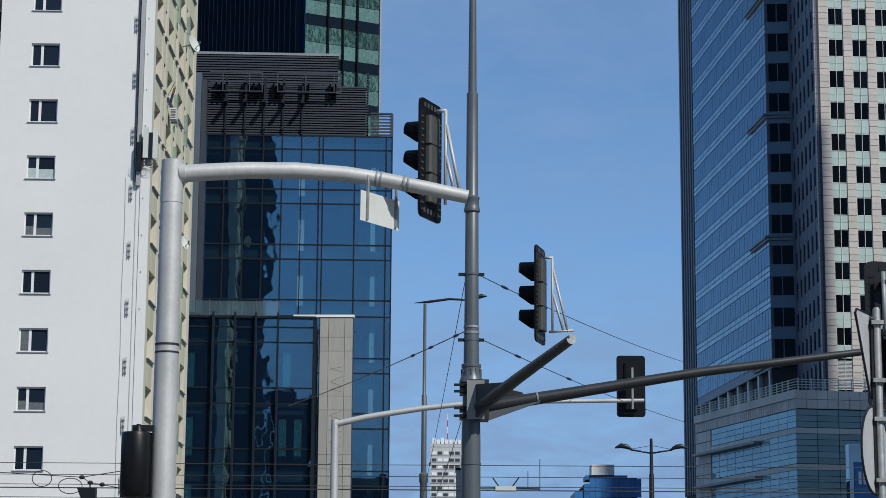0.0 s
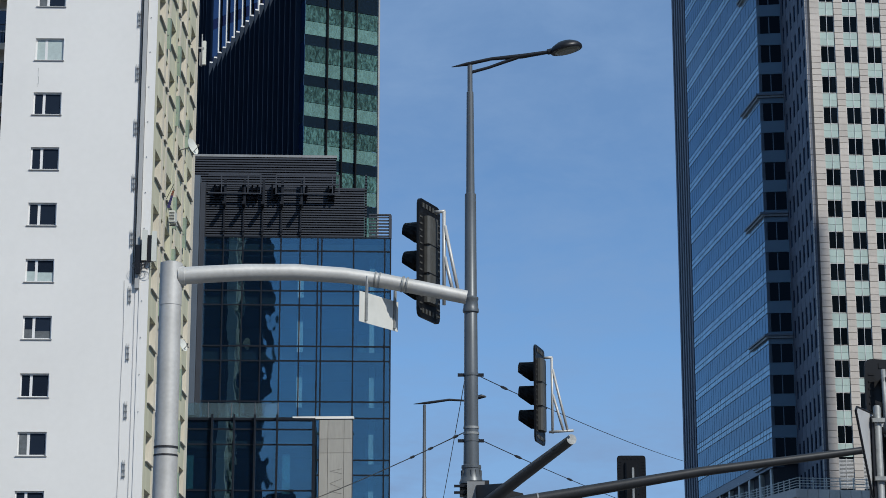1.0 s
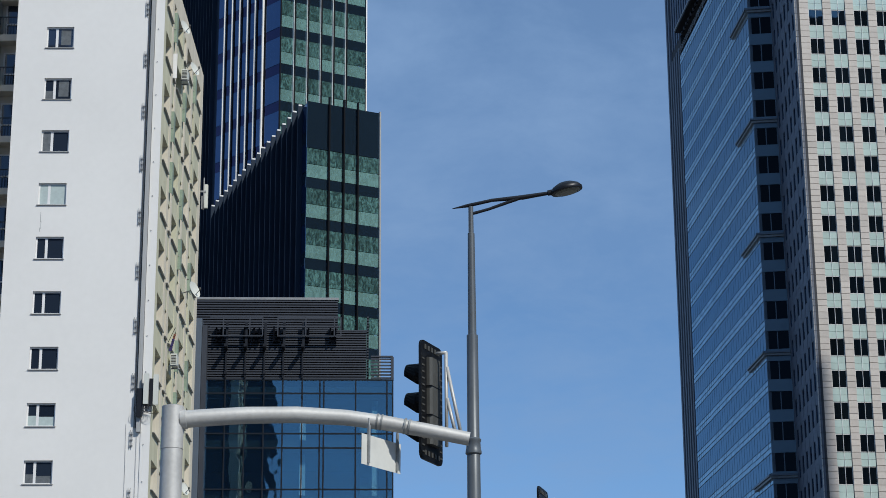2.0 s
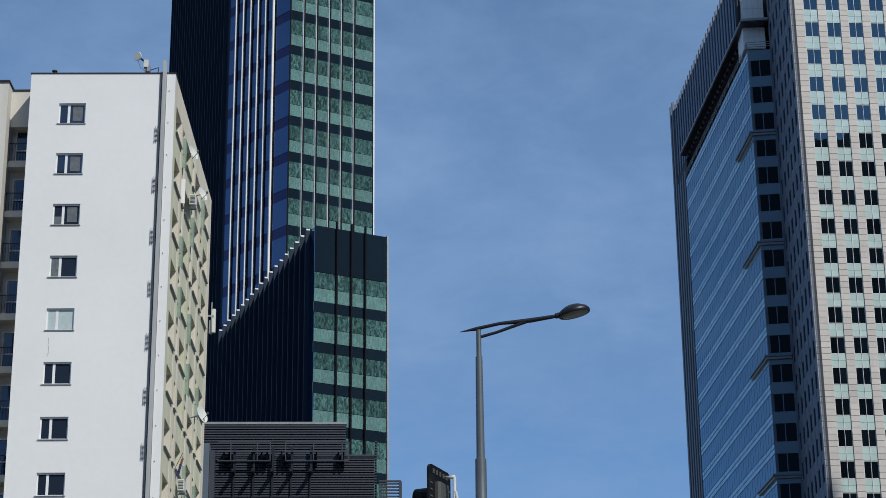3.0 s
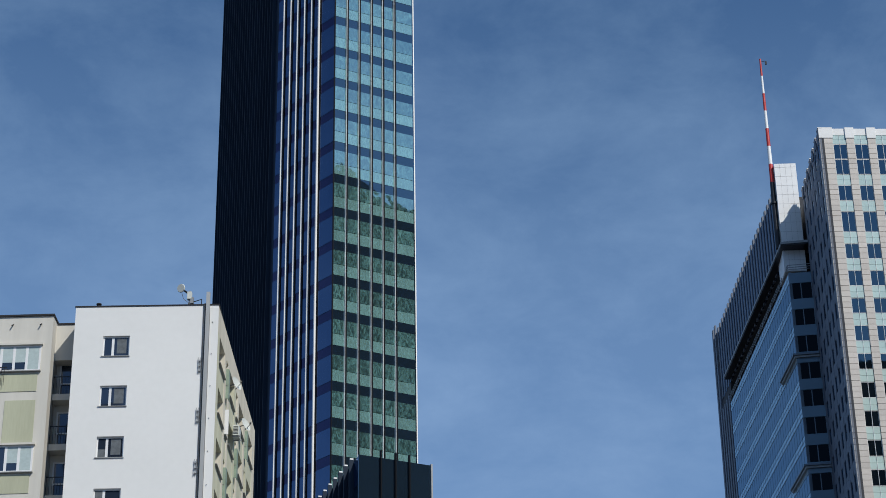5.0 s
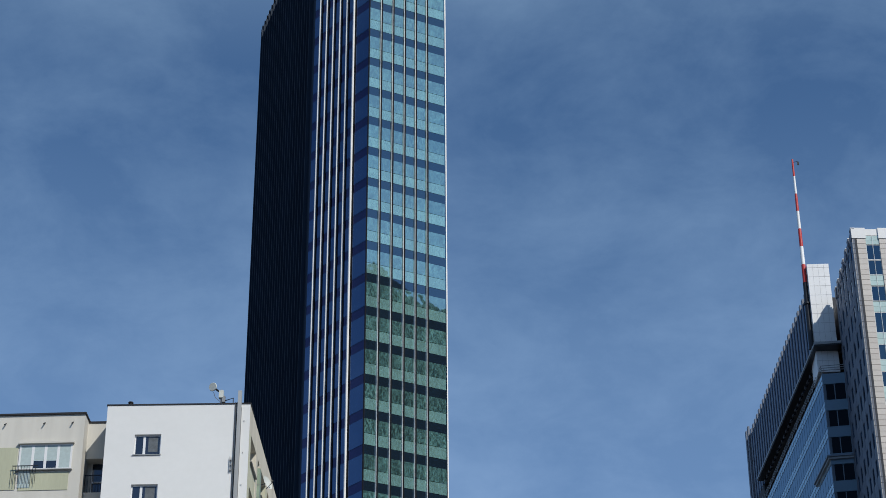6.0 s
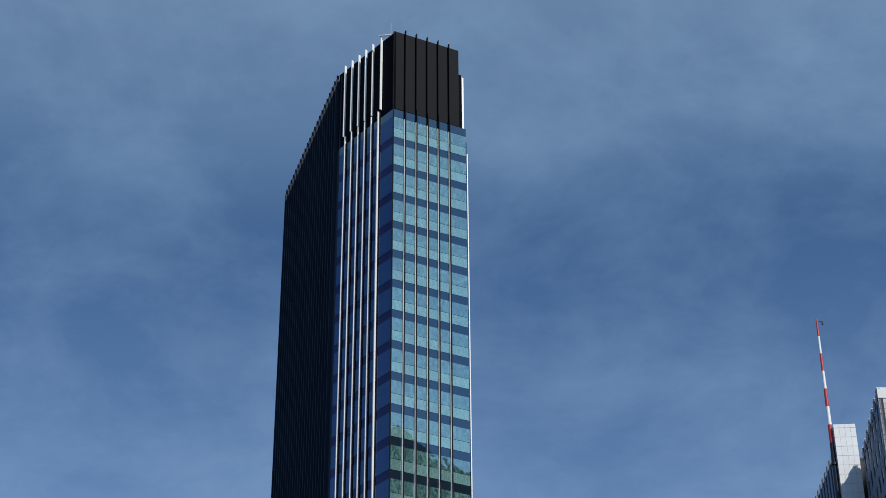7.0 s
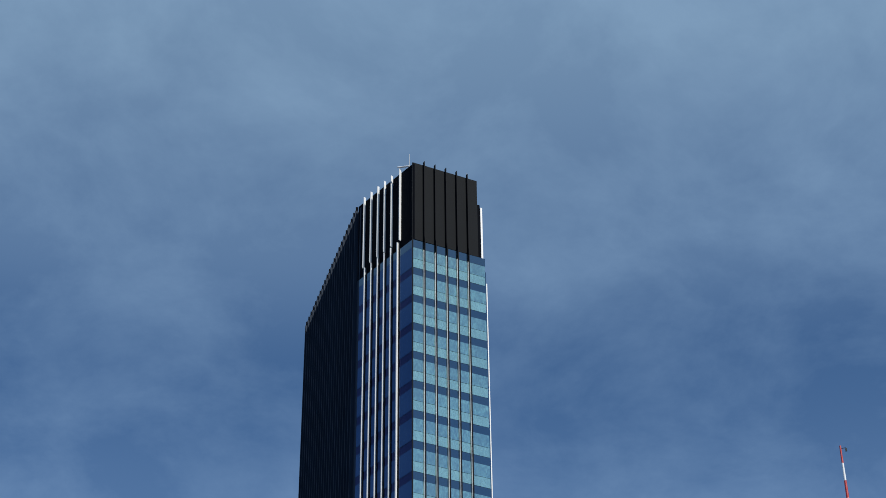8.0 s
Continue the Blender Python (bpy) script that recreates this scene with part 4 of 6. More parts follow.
for zt in rows:
    for x, w in cols:
        o = link("window", wf, hr, spot(AF, x, 0, zt - 2.2))
        for me in wp:
            link("pane", me, o)
        link("mullion", post, hr, spot(AF, x, 0, zt))
        for q in range(4):
            link("spandrel", sp, hr, spot(AF, x + 0.92 * (q % 2), 0, zt + 0.04 + 0.85 * (q // 2)))
# the uneven storeys at the top: foot and head of each window, then of each spandrel
TOPWIN = ((126.34, 129.4), (131.08, 133.38), (135.06, 137.34), (137.4, 139.7))
TOPSPAN = ((129.46, 131.02), (133.44, 135.0), (139.76, 141.1))
for z0, z1 in TOPWIN:
    h = z1 - z0
    bm = bmesh.new()
    for a, b, c, d in ((0, 1.82, 0, 0.06), (0, 1.82, h - 0.06, h), (0, 0.06, 0.06, h - 0.06), (1.76, 1.82, 0.06, h - 0.06), (0.87, 0.95, 0.06, h - 0.06)):
        box(bm, a, b, 0.14, 0.24, c, d)
    fr_me = mesh_of("window_frame", bm, STONEWHITE)
    pa_me = [mesh_of("pane", slab(a, b, 0.18, 0.22, 0.06, h - 0.06), DARKWIN) for a, b in ((0.06, 0.87), (0.95, 1.76))]
    for x, w in cols:
        o = link("window", fr_me, hr, spot(AF, x, 0, z0))
        for me in pa_me:
            link("pane", me, o)
for z0, z1 in TOPSPAN:
    me = mesh_of("spandrel", slab(0, 0.89, 0.12, 0.24, 0, (z1 - z0) / 2 - 0.03), FRIT)
    for x, w in cols:
        for q in range(4):
            link("spandrel", me, hr, spot(AF, x + 0.92 * (q % 2), 0, z0 + (z1 - z0) / 2 * (q // 2)))
top_post = mesh_of("mullion", slab(0.89, 0.93, 0.06, 0.2, 126.3, 141.1), STONEWHITE)
for x, w in cols:
    link("mullion", top_post, hr, spot(AF, x, 0, 0))
# granite courses; those of the corner pier one by one, the rest joined
course = RISE / 5
corner_stone = mesh_of("granite_slab", slab(0.0, 1.78, 0, 0.4, 0.026, course - 0.026), STONE)
nlev = 140
for k in range(nlev):
    link("granite_slab", corner_stone, hr, spot(AF, 0, 0, LOWZ + k * course))
for j in range(6):
    x0 = cols[j][0] + cols[j][1] + 0.02
    x1 = (cols[j + 1][0] if j < 5 else x0 + 1.1) - 0.02
    bm = bmesh.new()
    for k in range(nlev):
        box(bm, x0, x1, 0, 0.4, LOWZ + k * course + 0.026, LOWZ + (k + 1) * course - 0.026, AF)
    tagged(part("granite_pier", bm, STONE, hr), kind="stuff")
roofz = LOWZ + nlev * course
for j in range(-1, 6):
    x0 = 0 if j < 0 else cols[j][0] + cols[j][1]
    x1 = cols[j + 1][0] if j < 5 else x0 + 1.1
    part("parapet_block", slab(x0 - 0.05, x1 + 0.05, -0.08, 0.5, roofz, roofz + 1.62, AF), STONEWHITE, hr, "white parapet block")
part("parapet", slab(0, 21, 0.1, 0.5, roofz + 0.52, roofz + 1.52, AF), STONEWHITE, hr)
# louvred grilles under the lowest windows
bm = bmesh.new()
for k in range(22):
    box(bm, 0.02, 1.8, 0.1, 0.2, 30.0 + k * 0.16, 30.1 + k * 0.16)
for x in (0.0, 0.88, 1.8):
    box(bm, x, x + 0.06, 0.06, 0.22, 29.9, 33.6)
grille = mesh_of("louvre_grille", bm, SIGNBACK)
for x, w in cols:
    link("louvre_grille", grille, hr, spot(AF, x, 0, 0), "grey louvred grille")
    for q in range(2):
        link("spandrel", sp, hr, spot(AF, x + 0.92 * q, 0, 33.75))
        link("spandrel", sp, hr, spot(AF, x + 0.92 * q, 0, 34.5))
# side wall; its shade is put into darker, bluer stone and window colours
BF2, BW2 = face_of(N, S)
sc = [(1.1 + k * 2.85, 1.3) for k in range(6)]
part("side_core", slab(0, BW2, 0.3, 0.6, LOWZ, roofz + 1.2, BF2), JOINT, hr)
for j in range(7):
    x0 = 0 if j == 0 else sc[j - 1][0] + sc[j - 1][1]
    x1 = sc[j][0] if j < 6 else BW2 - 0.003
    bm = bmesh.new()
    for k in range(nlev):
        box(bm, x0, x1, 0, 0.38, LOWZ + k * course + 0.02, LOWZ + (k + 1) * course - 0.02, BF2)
    tagged(part("granite_pier", bm, SHADESTONE, hr), kind="stuff")
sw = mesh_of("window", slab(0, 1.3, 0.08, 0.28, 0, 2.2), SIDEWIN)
ss = mesh_of("spandrel", slab(0, 1.3, 0.03, 0.3, 0.02, 1.71), SHADESTONE)
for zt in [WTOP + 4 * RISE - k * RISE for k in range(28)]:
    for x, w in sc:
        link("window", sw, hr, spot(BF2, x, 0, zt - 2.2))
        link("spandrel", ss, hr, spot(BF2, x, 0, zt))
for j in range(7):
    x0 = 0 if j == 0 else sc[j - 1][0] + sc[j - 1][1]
    part("parapet_block", slab(x0 + 0.1, x0 + 1.2, -0.1, 0.4, roofz, roofz + 1.5, BF2), SHADESTONE, hr)
    part("parapet_cap", slab(x0 + 0.05, x0 + 1.25, -0.14, 0.42, roofz + 1.5, roofz + 1.62, BF2), STONEWHITE, hr)

# blue glass wing
FL, LED = 4.05, 51.75
WZ0, WZ1 = 35.0, 129.4
part("wing_core", prism(bmesh.new(), [(42.6, 262.2), (48, 262.2), (48, 312), (38.9, 308.9)], 30, WZ1), JOINT, hr)
HF, HW = face_of(GL, G)
npan = 30
pw = HW / npan
floors = [LED - 4 * FL + k * FL for k in range(25)]
floors = [z for z in floors if z + FL <= WZ1 + 0.5]
for z in floors:
    bm, bm2 = bmesh.new(), bmesh.new()
    for j in range(npan):
        box(bm, j * pw + 0.07, (j + 1) * pw - 0.07, 0.03, 0.1, z + 0.5, z + 2.98, HF)
        for q in range(2):
            box(bm2, j * pw + 0.1, (j + 1) * pw - 0.1, 0.0, 0.1, z + 3.1 + q * 0.72, z + 3.68 + q * 0.72, HF)
    tagged(part("window_band", bm, SKYGLASS, hr, "blue glass ribbon window"), kind="stuff")
    tagged(part("spandrel_band", bm2, SKYFRIT, hr, "pale fritted spandrel band"), kind="stuff")
part("curtain_backing", slab(0, HW, 0.1, 0.4, WZ0, WZ1, HF), STEELBLUE, hr)
NF, NW = face_of(G, N)
nwin = [mesh_of("pane", slab(a, b, 0.1, 0.16, 0.62, 2.95), BLACKWIN) for a, b in ((0.1, NW / 2 - 0.04), (NW / 2 + 0.04, NW - 0.05))]
nsp = mesh_of("spandrel", slab(0, NW, 0.0, 0.3, 3.0, 4.6), BLUEPANEL)
nmu = mesh_of("mullion", slab(-0.06, 0.06, 0, 0.2, 0.6, 3.0), STEELBLUE)
for z in floors:
    for me in nwin:
        link("pane", me, hr, spot(NF, 0, 0, z))
    link("spandrel", nsp, hr, spot(NF, 0, 0, z))
    for x in (0.04, NW / 2, NW - 0.05):
        link("mullion", nmu, hr, spot(NF, x, 0, z))
part("notch_back", slab(0, NW, 0.3, 0.5, 30, WZ1, NF), JOINT, hr)
# dark ledges every fourth floor that turn the corner
for k in range(-1, 5):
    z = LED + k * 4 * FL
    part("ledge", slab(-0.5, NW, -0.5, -0.002, z - 0.05, z + 0.2, NF), STEELBLUE, hr, "blue-grey metal ledge")
    part("ledge_lip", slab(-0.3, NW, -0.3, -0.002, z - 0.35, z - 0.06, NF), GREYSTEEL, hr)
    part("ledge", slab(HW - 9.5, HW, -0.5, -0.002, z - 0.05, z + 0.2, HF), STEELBLUE, hr, "blue-grey metal ledge")
    part("ledge_lip", slab(HW - 9.4, HW, -0.3, -0.002, z - 0.35, z - 0.06, HF), GREYSTEEL, hr)
# top storey set back under the roof ledge
part("terrace_wall", prism(bmesh.new(), [(43.6, 263.5), (48, 263.5), (48, 312), (40.2, 309)], WZ1, 133.25), BLACK, hr)
part("roof_ledge", slab(0, HW + 0.7, -0.7, 1.5, 133.3, 133.8, HF), DARKSTEEL, hr)
part("ledge_trim", slab(0, HW + 0.7, -0.78, -0.703, 133.5, 133.82, HF), GREYSTEEL, hr)
part("roof_ledge", slab(-0.7, NW, -0.8, 1.5, 133.32, 133.82, NF), DARKSTEEL, hr)
part("ledge_trim", slab(-0.7, NW, -0.88, -0.803, 133.5, 133.84, NF), GREYSTEEL, hr)
for q in range(3):
    part("rail", slab(0, NW, -0.05, 0.02, WZ1 + 0.35 + q * 0.35, WZ1 + 0.42 + q * 0.35, NF), GREYSTEEL, hr)
    part("rail", slab(0, HW, -0.05, 0.02, WZ1 + 0.35 + q * 0.35, WZ1 + 0.42 + q * 0.35, HF), GREYSTEEL, hr)
rp = mesh_of("rail_post", slab(-0.04, 0.04, -0.05, 0.02, WZ1, WZ1 + 1.1), GREYSTEEL)
for k in range(16):
    link("rail_post", rp, hr, spot(HF, k * HW / 15, 0, 0))
# ribbed stone wall over the glass, with the end pier
XF, XW = face_of((37.9, 315.5), (41.75, 268.4))
part("upper_wall", slab(0, XW, 0.3, 6, 133, 145.2, XF), JOINT, hr)
# ribs and end blocks use the stone that has shade in its colour
rib = mesh_of("stone_rib", slab(-0.38, 0.38, 0.0, 0.3, 133, 145.7), SHADESTONE)
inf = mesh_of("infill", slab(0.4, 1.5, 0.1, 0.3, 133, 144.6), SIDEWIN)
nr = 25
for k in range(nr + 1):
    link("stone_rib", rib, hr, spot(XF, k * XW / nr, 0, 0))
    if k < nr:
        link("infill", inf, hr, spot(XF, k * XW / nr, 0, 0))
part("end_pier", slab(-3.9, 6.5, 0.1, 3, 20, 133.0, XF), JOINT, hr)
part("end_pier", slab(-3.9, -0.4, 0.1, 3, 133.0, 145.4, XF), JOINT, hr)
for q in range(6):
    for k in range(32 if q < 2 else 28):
        part("stone_block", slab(-3.8 + q * 1.8, -2.95 + q * 1.8, -0.2, 0.098, 22 + k * 3.9, 25.86 + k * 3.9, XF), SHADESTONE, hr)
part("end_wall", slab(XW, XW + 0.4, 0.0, 4, 133, 145.4, XF), STONE, hr)
# white lift tower and the striped mast
part("lift_tower", slab(41.68, 44.8, 262.5, 267.5, 130, 147.4), PAINTWHITE, hr, "white panelled lift tower")
seam = bmesh.new()
for k in range(12):
    box(seam, 41.68, 44.8, 262.485, 262.495, 130.3 + k * 1.5, 130.32 + k * 1.5)
for k in range(3):
    box(seam, 42.45 + k * 0.8, 42.465 + k * 0.8, 262.485, 262.495, 130, 147.3)
part("panel_seam", seam, SILL, hr)
mast = thing("roof_antenna_mast", (41.6, 263.0, 134.4), "red and white banded antenna mast on the roof", "mast")
part("mast_foot", tube(bmesh.new(), [(41.25, 263.3, 134), (41.3, 263.3, 144.75)], [0.4, 0.34], 10), DARKSTEEL, mast)
part("mast_collar", tube(bmesh.new(), [(41.28, 263.3, 141.2), (41.28, 263.3, 141.5)], 0.5, 10), DARKSTEEL, mast)
zb, top = 144.75, 165.8
nb = 7
for k in range(nb):
    a, b = zb + (top - zb) * k / nb, zb + (top - zb) * (k + 1) / nb
    part("mast_band", tube(bmesh.new(), [(41.32, 263.3, a), (41.32, 263.3, b)], [0.33 - 0.028 * k, 0.33 - 0.028 * (k + 1)], 10), PAINTWHITE if k % 2 else RED, mast, "white band" if k % 2 else "red band")
part("tip_lamp", tube(bmesh.new(), [(41.32, 263.3, 165.3), (42.1, 263.3, 165.45)], 0.04, 6), DARKSTEEL, mast)
part("tip_box", slab(42.0, 42.25, 263.2, 263.4, 164.85, 165.35), DARKSTEEL, mast)

# podium of the high-rise
hp = thing("highrise_podium", (45, 255, 0), "glazed podium with a granite parapet band and steel railings", "building")
C0, CL, CR = (39.72, 231.6), (32.1, 262.0), (70.0, 237.3)
part("body", prism(bmesh.new(), [(40.2, 232.4), (70, 238), (70, 318), (41, 318), (32.7, 262.2)], 0, 28.3), JOINT, hp)
for (p0, p1, lab, nx) in ((CL, C0, "side", 12), (C0, CR, "front", 12)):
    m, w = face_of(p0, p1)
    st = w / (nx * 2)
    if lab == "front":
        me = mesh_of("granite_panel", slab(0.03, st - 0.03, 0, 0.3, 0, 1.0), PODSTONE)
        for k in range(nx * 2):
            for q in range(2):
                link("granite_panel", me, hp, spot(m, k * st, 0, 26.5 + q * 1.05))
    else:
        me = mesh_of("granite_panel", slab(0.06, st / 2 - 0.06, 0, 0.3, 0, 1.15), PODSTONE)
        for k in range(nx * 4):
            link("granite_panel", me, hp, spot(m, k * st / 2, 0, 26.45))
        me = mesh_of("cornice", slab(0, st * 2 - 0.02, -0.12, 0.3, 0, 0.95), PODSTONE)
        for k in range(nx):
            link("cornice", me, hp, spot(m, k * st * 2, 0, 27.65))
    st = w / nx
    gp = mesh_of("pane", slab(0.04, st - 0.04, 0.1, 0.16, 0.03, 0.65), PODPANE)
    band = mesh_of("spandrel_band", slab(0.02, st - 0.02, 0.02, 0.12, 0.0, 0.62), PALEGREY)
    for k in range(nx):
        if lab == "side" and k < 2:
            continue
        z = 26.4
        for q in range(5):
            n = 3 if q == 0 else 5
            for _ in range(n):
                z -= 0.68
                link("pane", gp, hp, spot(m, k * st, 0, z))
            z -= 0.68
            link("spandrel_band", band, hp, spot(m, k * st, 0, z))
    if lab == "side":
        sk = mesh_of("granite_panel", slab(0.03, st / 2 - 0.03, 0, 0.2, 0.02, 1.3), PODSTONE)
        for k in range(4):
            for q in range(16):
                link("granite_panel", sk, hp, spot(m, k * st / 2, 0, 26.4 - 1.36 * (q + 1)))
        for z in (23.35, 19.27, 15.19):
            part("metal_ledge", slab(0.04 * w, 0.68 * w, -0.9, -0.002, z, z + 0.3, m), GREYSTEEL, hp, "grey tubular ledge")
    for q in range(4):
        part("rail", slab(0, w, 0.05, 0.12, 28.85 + q * 0.3, 28.93 + q * 0.3, m), PALEGREY, hp, "pale steel rail")
    po = mesh_of("rail_post", slab(-0.05, 0.05, 0.03, 0.14, 28.6, 29.9), PALEGREY)
    for k in range(int(w / 1.6)):
        link("rail_post", po, hp, spot(m, 0.4 + k * 1.6, 0, 0))
pil = mesh_of("terrace_pillar", slab(-0.45, 0.45, 0.1, 0.9, 28, 35.2), PALEGREY)
for k in range(8):
    link("terrace_pillar", pil, hp, spot(HF, 2.0 + k * (HW - 4.0) / 7, 0, 0))
part("terrace_wall", slab(0, HW, 3.0, 3.3, 28, 35.0, HF), BLACK, hp)
part("terrace_soffit", slab(0, HW, 0.0, 3.3, 34.8, 35.1, HF), STEELBLUE, hp)
part("roof_deck", prism(bmesh.new(), [(40.0, 232.2), (70, 237.8), (70, 318), (41, 318), (32.5, 262.2)], 28.3, 28.6), TAR, hp)

# ---- far things down the street ----
far = thing("far_office_block", (4, 860, 0), "pale far office block with rows of windows and a roof sign", "building")
part("wall", slab(-4.95, 13, 850.2, 870, 0, 76.5), FARWALL, far)
fw = mesh_of("window", slab(0, 1.9, -0.05, 0.1, 0, 1.25), FARDARK)
fb = mesh_of("window", slab(0, 1.9, -0.06, 0.1, 0, 1.25), PAINTWHITE)
ledge_far = mesh_of("floor_band", slab(-4.95, 13.0, -0.12, 0.1, -0.5, -0.3), SILL)
random.seed(3)
for k in range(24):
    link("floor_band", ledge_far, far, Matrix.Translation((0, 850.15, 72.8 - k * 2.85)))
    for j in range(7):
        link("window", fb if random.random() < 0.42 else fw, far, Matrix.Translation((-4.4 + j * 2.4, 850.15, 72.8 - k * 2.85)))
part("parapet", slab(-5.0, 13.1, 850.0, 850.2, 76.0, 77.0), FARWALL, far)
sign = thing("roof_sign", (3.0, 850.3, 77.0), "white roof sign of block shapes on a frame", "sign")
for k in range(8):
    part("sign_shape", slab(-4.2 + k * 1.75, -2.9 + k * 1.75, 850.2, 850.5, 77.2, 79.0 + 0.7 * (k in (0, 2, 7))), PAINTWHITE, sign)
part("sign_frame", slab(-4.2, 10.0, 850.5, 850.7, 76.5, 78.0), GREYSTEEL, sign)
ma = thing("far_roof_mast", (2.0, 854, 76.5), "thin red and white mast on a far roof", "mast")
for k in range(5):
    part("mast_band", tube(bmesh.new(), [(2.0, 854, 76.5 + k * 2.7), (2.0, 854, 79.2 + k * 2.7)], 0.2, 6), RED if k % 2 else PAINTWHITE, ma)
side = thing("far_brick_house", (2.6, 300, 0), "narrow grey far house behind the pole", "building")
part("wall", slab(2.0, 3.4, 300, 306, 0, 24.5), FARWALL, side)
part("roof", slab(1.9, 3.5, 299.9, 306.1, 24.5, 24.8), TAR, side)

blue = thing("blue_office_block", (16, 201, 0), "blue panelled far office block with stepped roof", "building")
part("body", slab(13.6, 16.43, 197.5, 206, 0, 15.46), INSIDE, blue)
part("body", slab(16.43, 18.6, 197.5, 206, 0, 16.05), INSIDE, blue)
bp = mesh_of("blue_panel", slab(0, 0.53, 0, 0.13, 0, 0.86), BLUEWALL)
for j in range(10):
    ztop = 15.46 if j < 1 else 15.99
    for k in range(17):
        link("blue_panel", bp, blue, Matrix.Translation((13.5 + j * 0.548 - 0.2 * (k > 3), 197.34, ztop - (k + 1) * 0.9)))
part("stair_head", slab(13.73, 17.7, 198, 202, 15.9, 16.3), BLUEWALL, blue)
part("plant_box", slab(14.26, 16.43, 197.7, 200.6, 16.3, 17.3), PAINTWHITE, blue, "pale grey roof plant box")
part("body", slab(12.67, 13.6, 197.47, 206, 0, 14.7), BLUEWALL, blue)

bill = thing("blue_shop_front", (32, 148, 0), "blue and dark glass shop front with a pale sign", "shop")
part("wall", slab(29.0, 42, 147.4, 148.6, 0, 14.9), NAVY, bill)
part("banner", slab(29.35, 42, 147.2, 147.39, 6, 13.6), BLUEWALL, bill, "blue banner")
for k in range(5):
    part("sign_mark", slab(29.6 + k * 0.34, 29.8 + k * 0.34, 147.12, 147.19, 12.0, 12.9), PAINTWHITE, bill)

# ---- unseen town behind and beside the camera, added for reflections and one shadow ----
TOWN = (("town_tower", (-36, -82, 0), (48.6, 24, 112), "unseen tall dark block added for the podium glass to reflect"),
        ("town_house", (-7.2, -82, 0), (8.6, 24, 39), "unseen grey block added for the entrance glass to reflect"),
        ("town_house", (22.5, -82, 0), (50, 24, 26), "unseen low grey block added for the glass to reflect"),
        ("town_tower", (113, 106, 0), (32, 18, 168), "unseen tall grey block added to darken tower and window reflections"),
        ("town_tower", (147, 60, 0), (24, 14, 209), "unseen tall dark block added to darken the office tower glass"),
        ("town_house", (65, 106, 0), (27, 14, 106), "unseen grey block added to darken the office slab glass"),
        ("town_tower", (140.1, 105, 0), (22, 20, 211), "unseen very tall grey block added to shade the high-rise corner"),
        ("town_tower", (126, 20, 0), (24, 14, 205), "unseen tall grey block added to darken the high-rise windows"),
        ("town_house", (104, 84, 0), (22, 24, 121), "unseen grey block added for the office glass to reflect"),
        ("town_house", (-110, 110, 0), (60, 200, 26), "unseen low grey block added for the glass to reflect"))
for name, at, size, lab in TOWN:
    tt = thing(name, at, lab, "building")
    x, y, _ = at
    a, b, h = size
    part("wall", prism(bmesh.new(), [(x - a / 2, y - b / 2), (x + a / 2 - b / 4, y - b / 2), (x + a / 2, y + b / 2), (x - a / 2, y + b / 2)], 0, h), TOWNWALL, tt)
    part("roof", prism(bmesh.new(), [(x - a / 2, y - b / 2), (x + a / 2 - b / 4, y - b / 2), (x + a / 2, y + b / 2), (x - a / 2, y + b / 2)], h, h + 0.6), TAR, tt)

# ---- street furniture ----


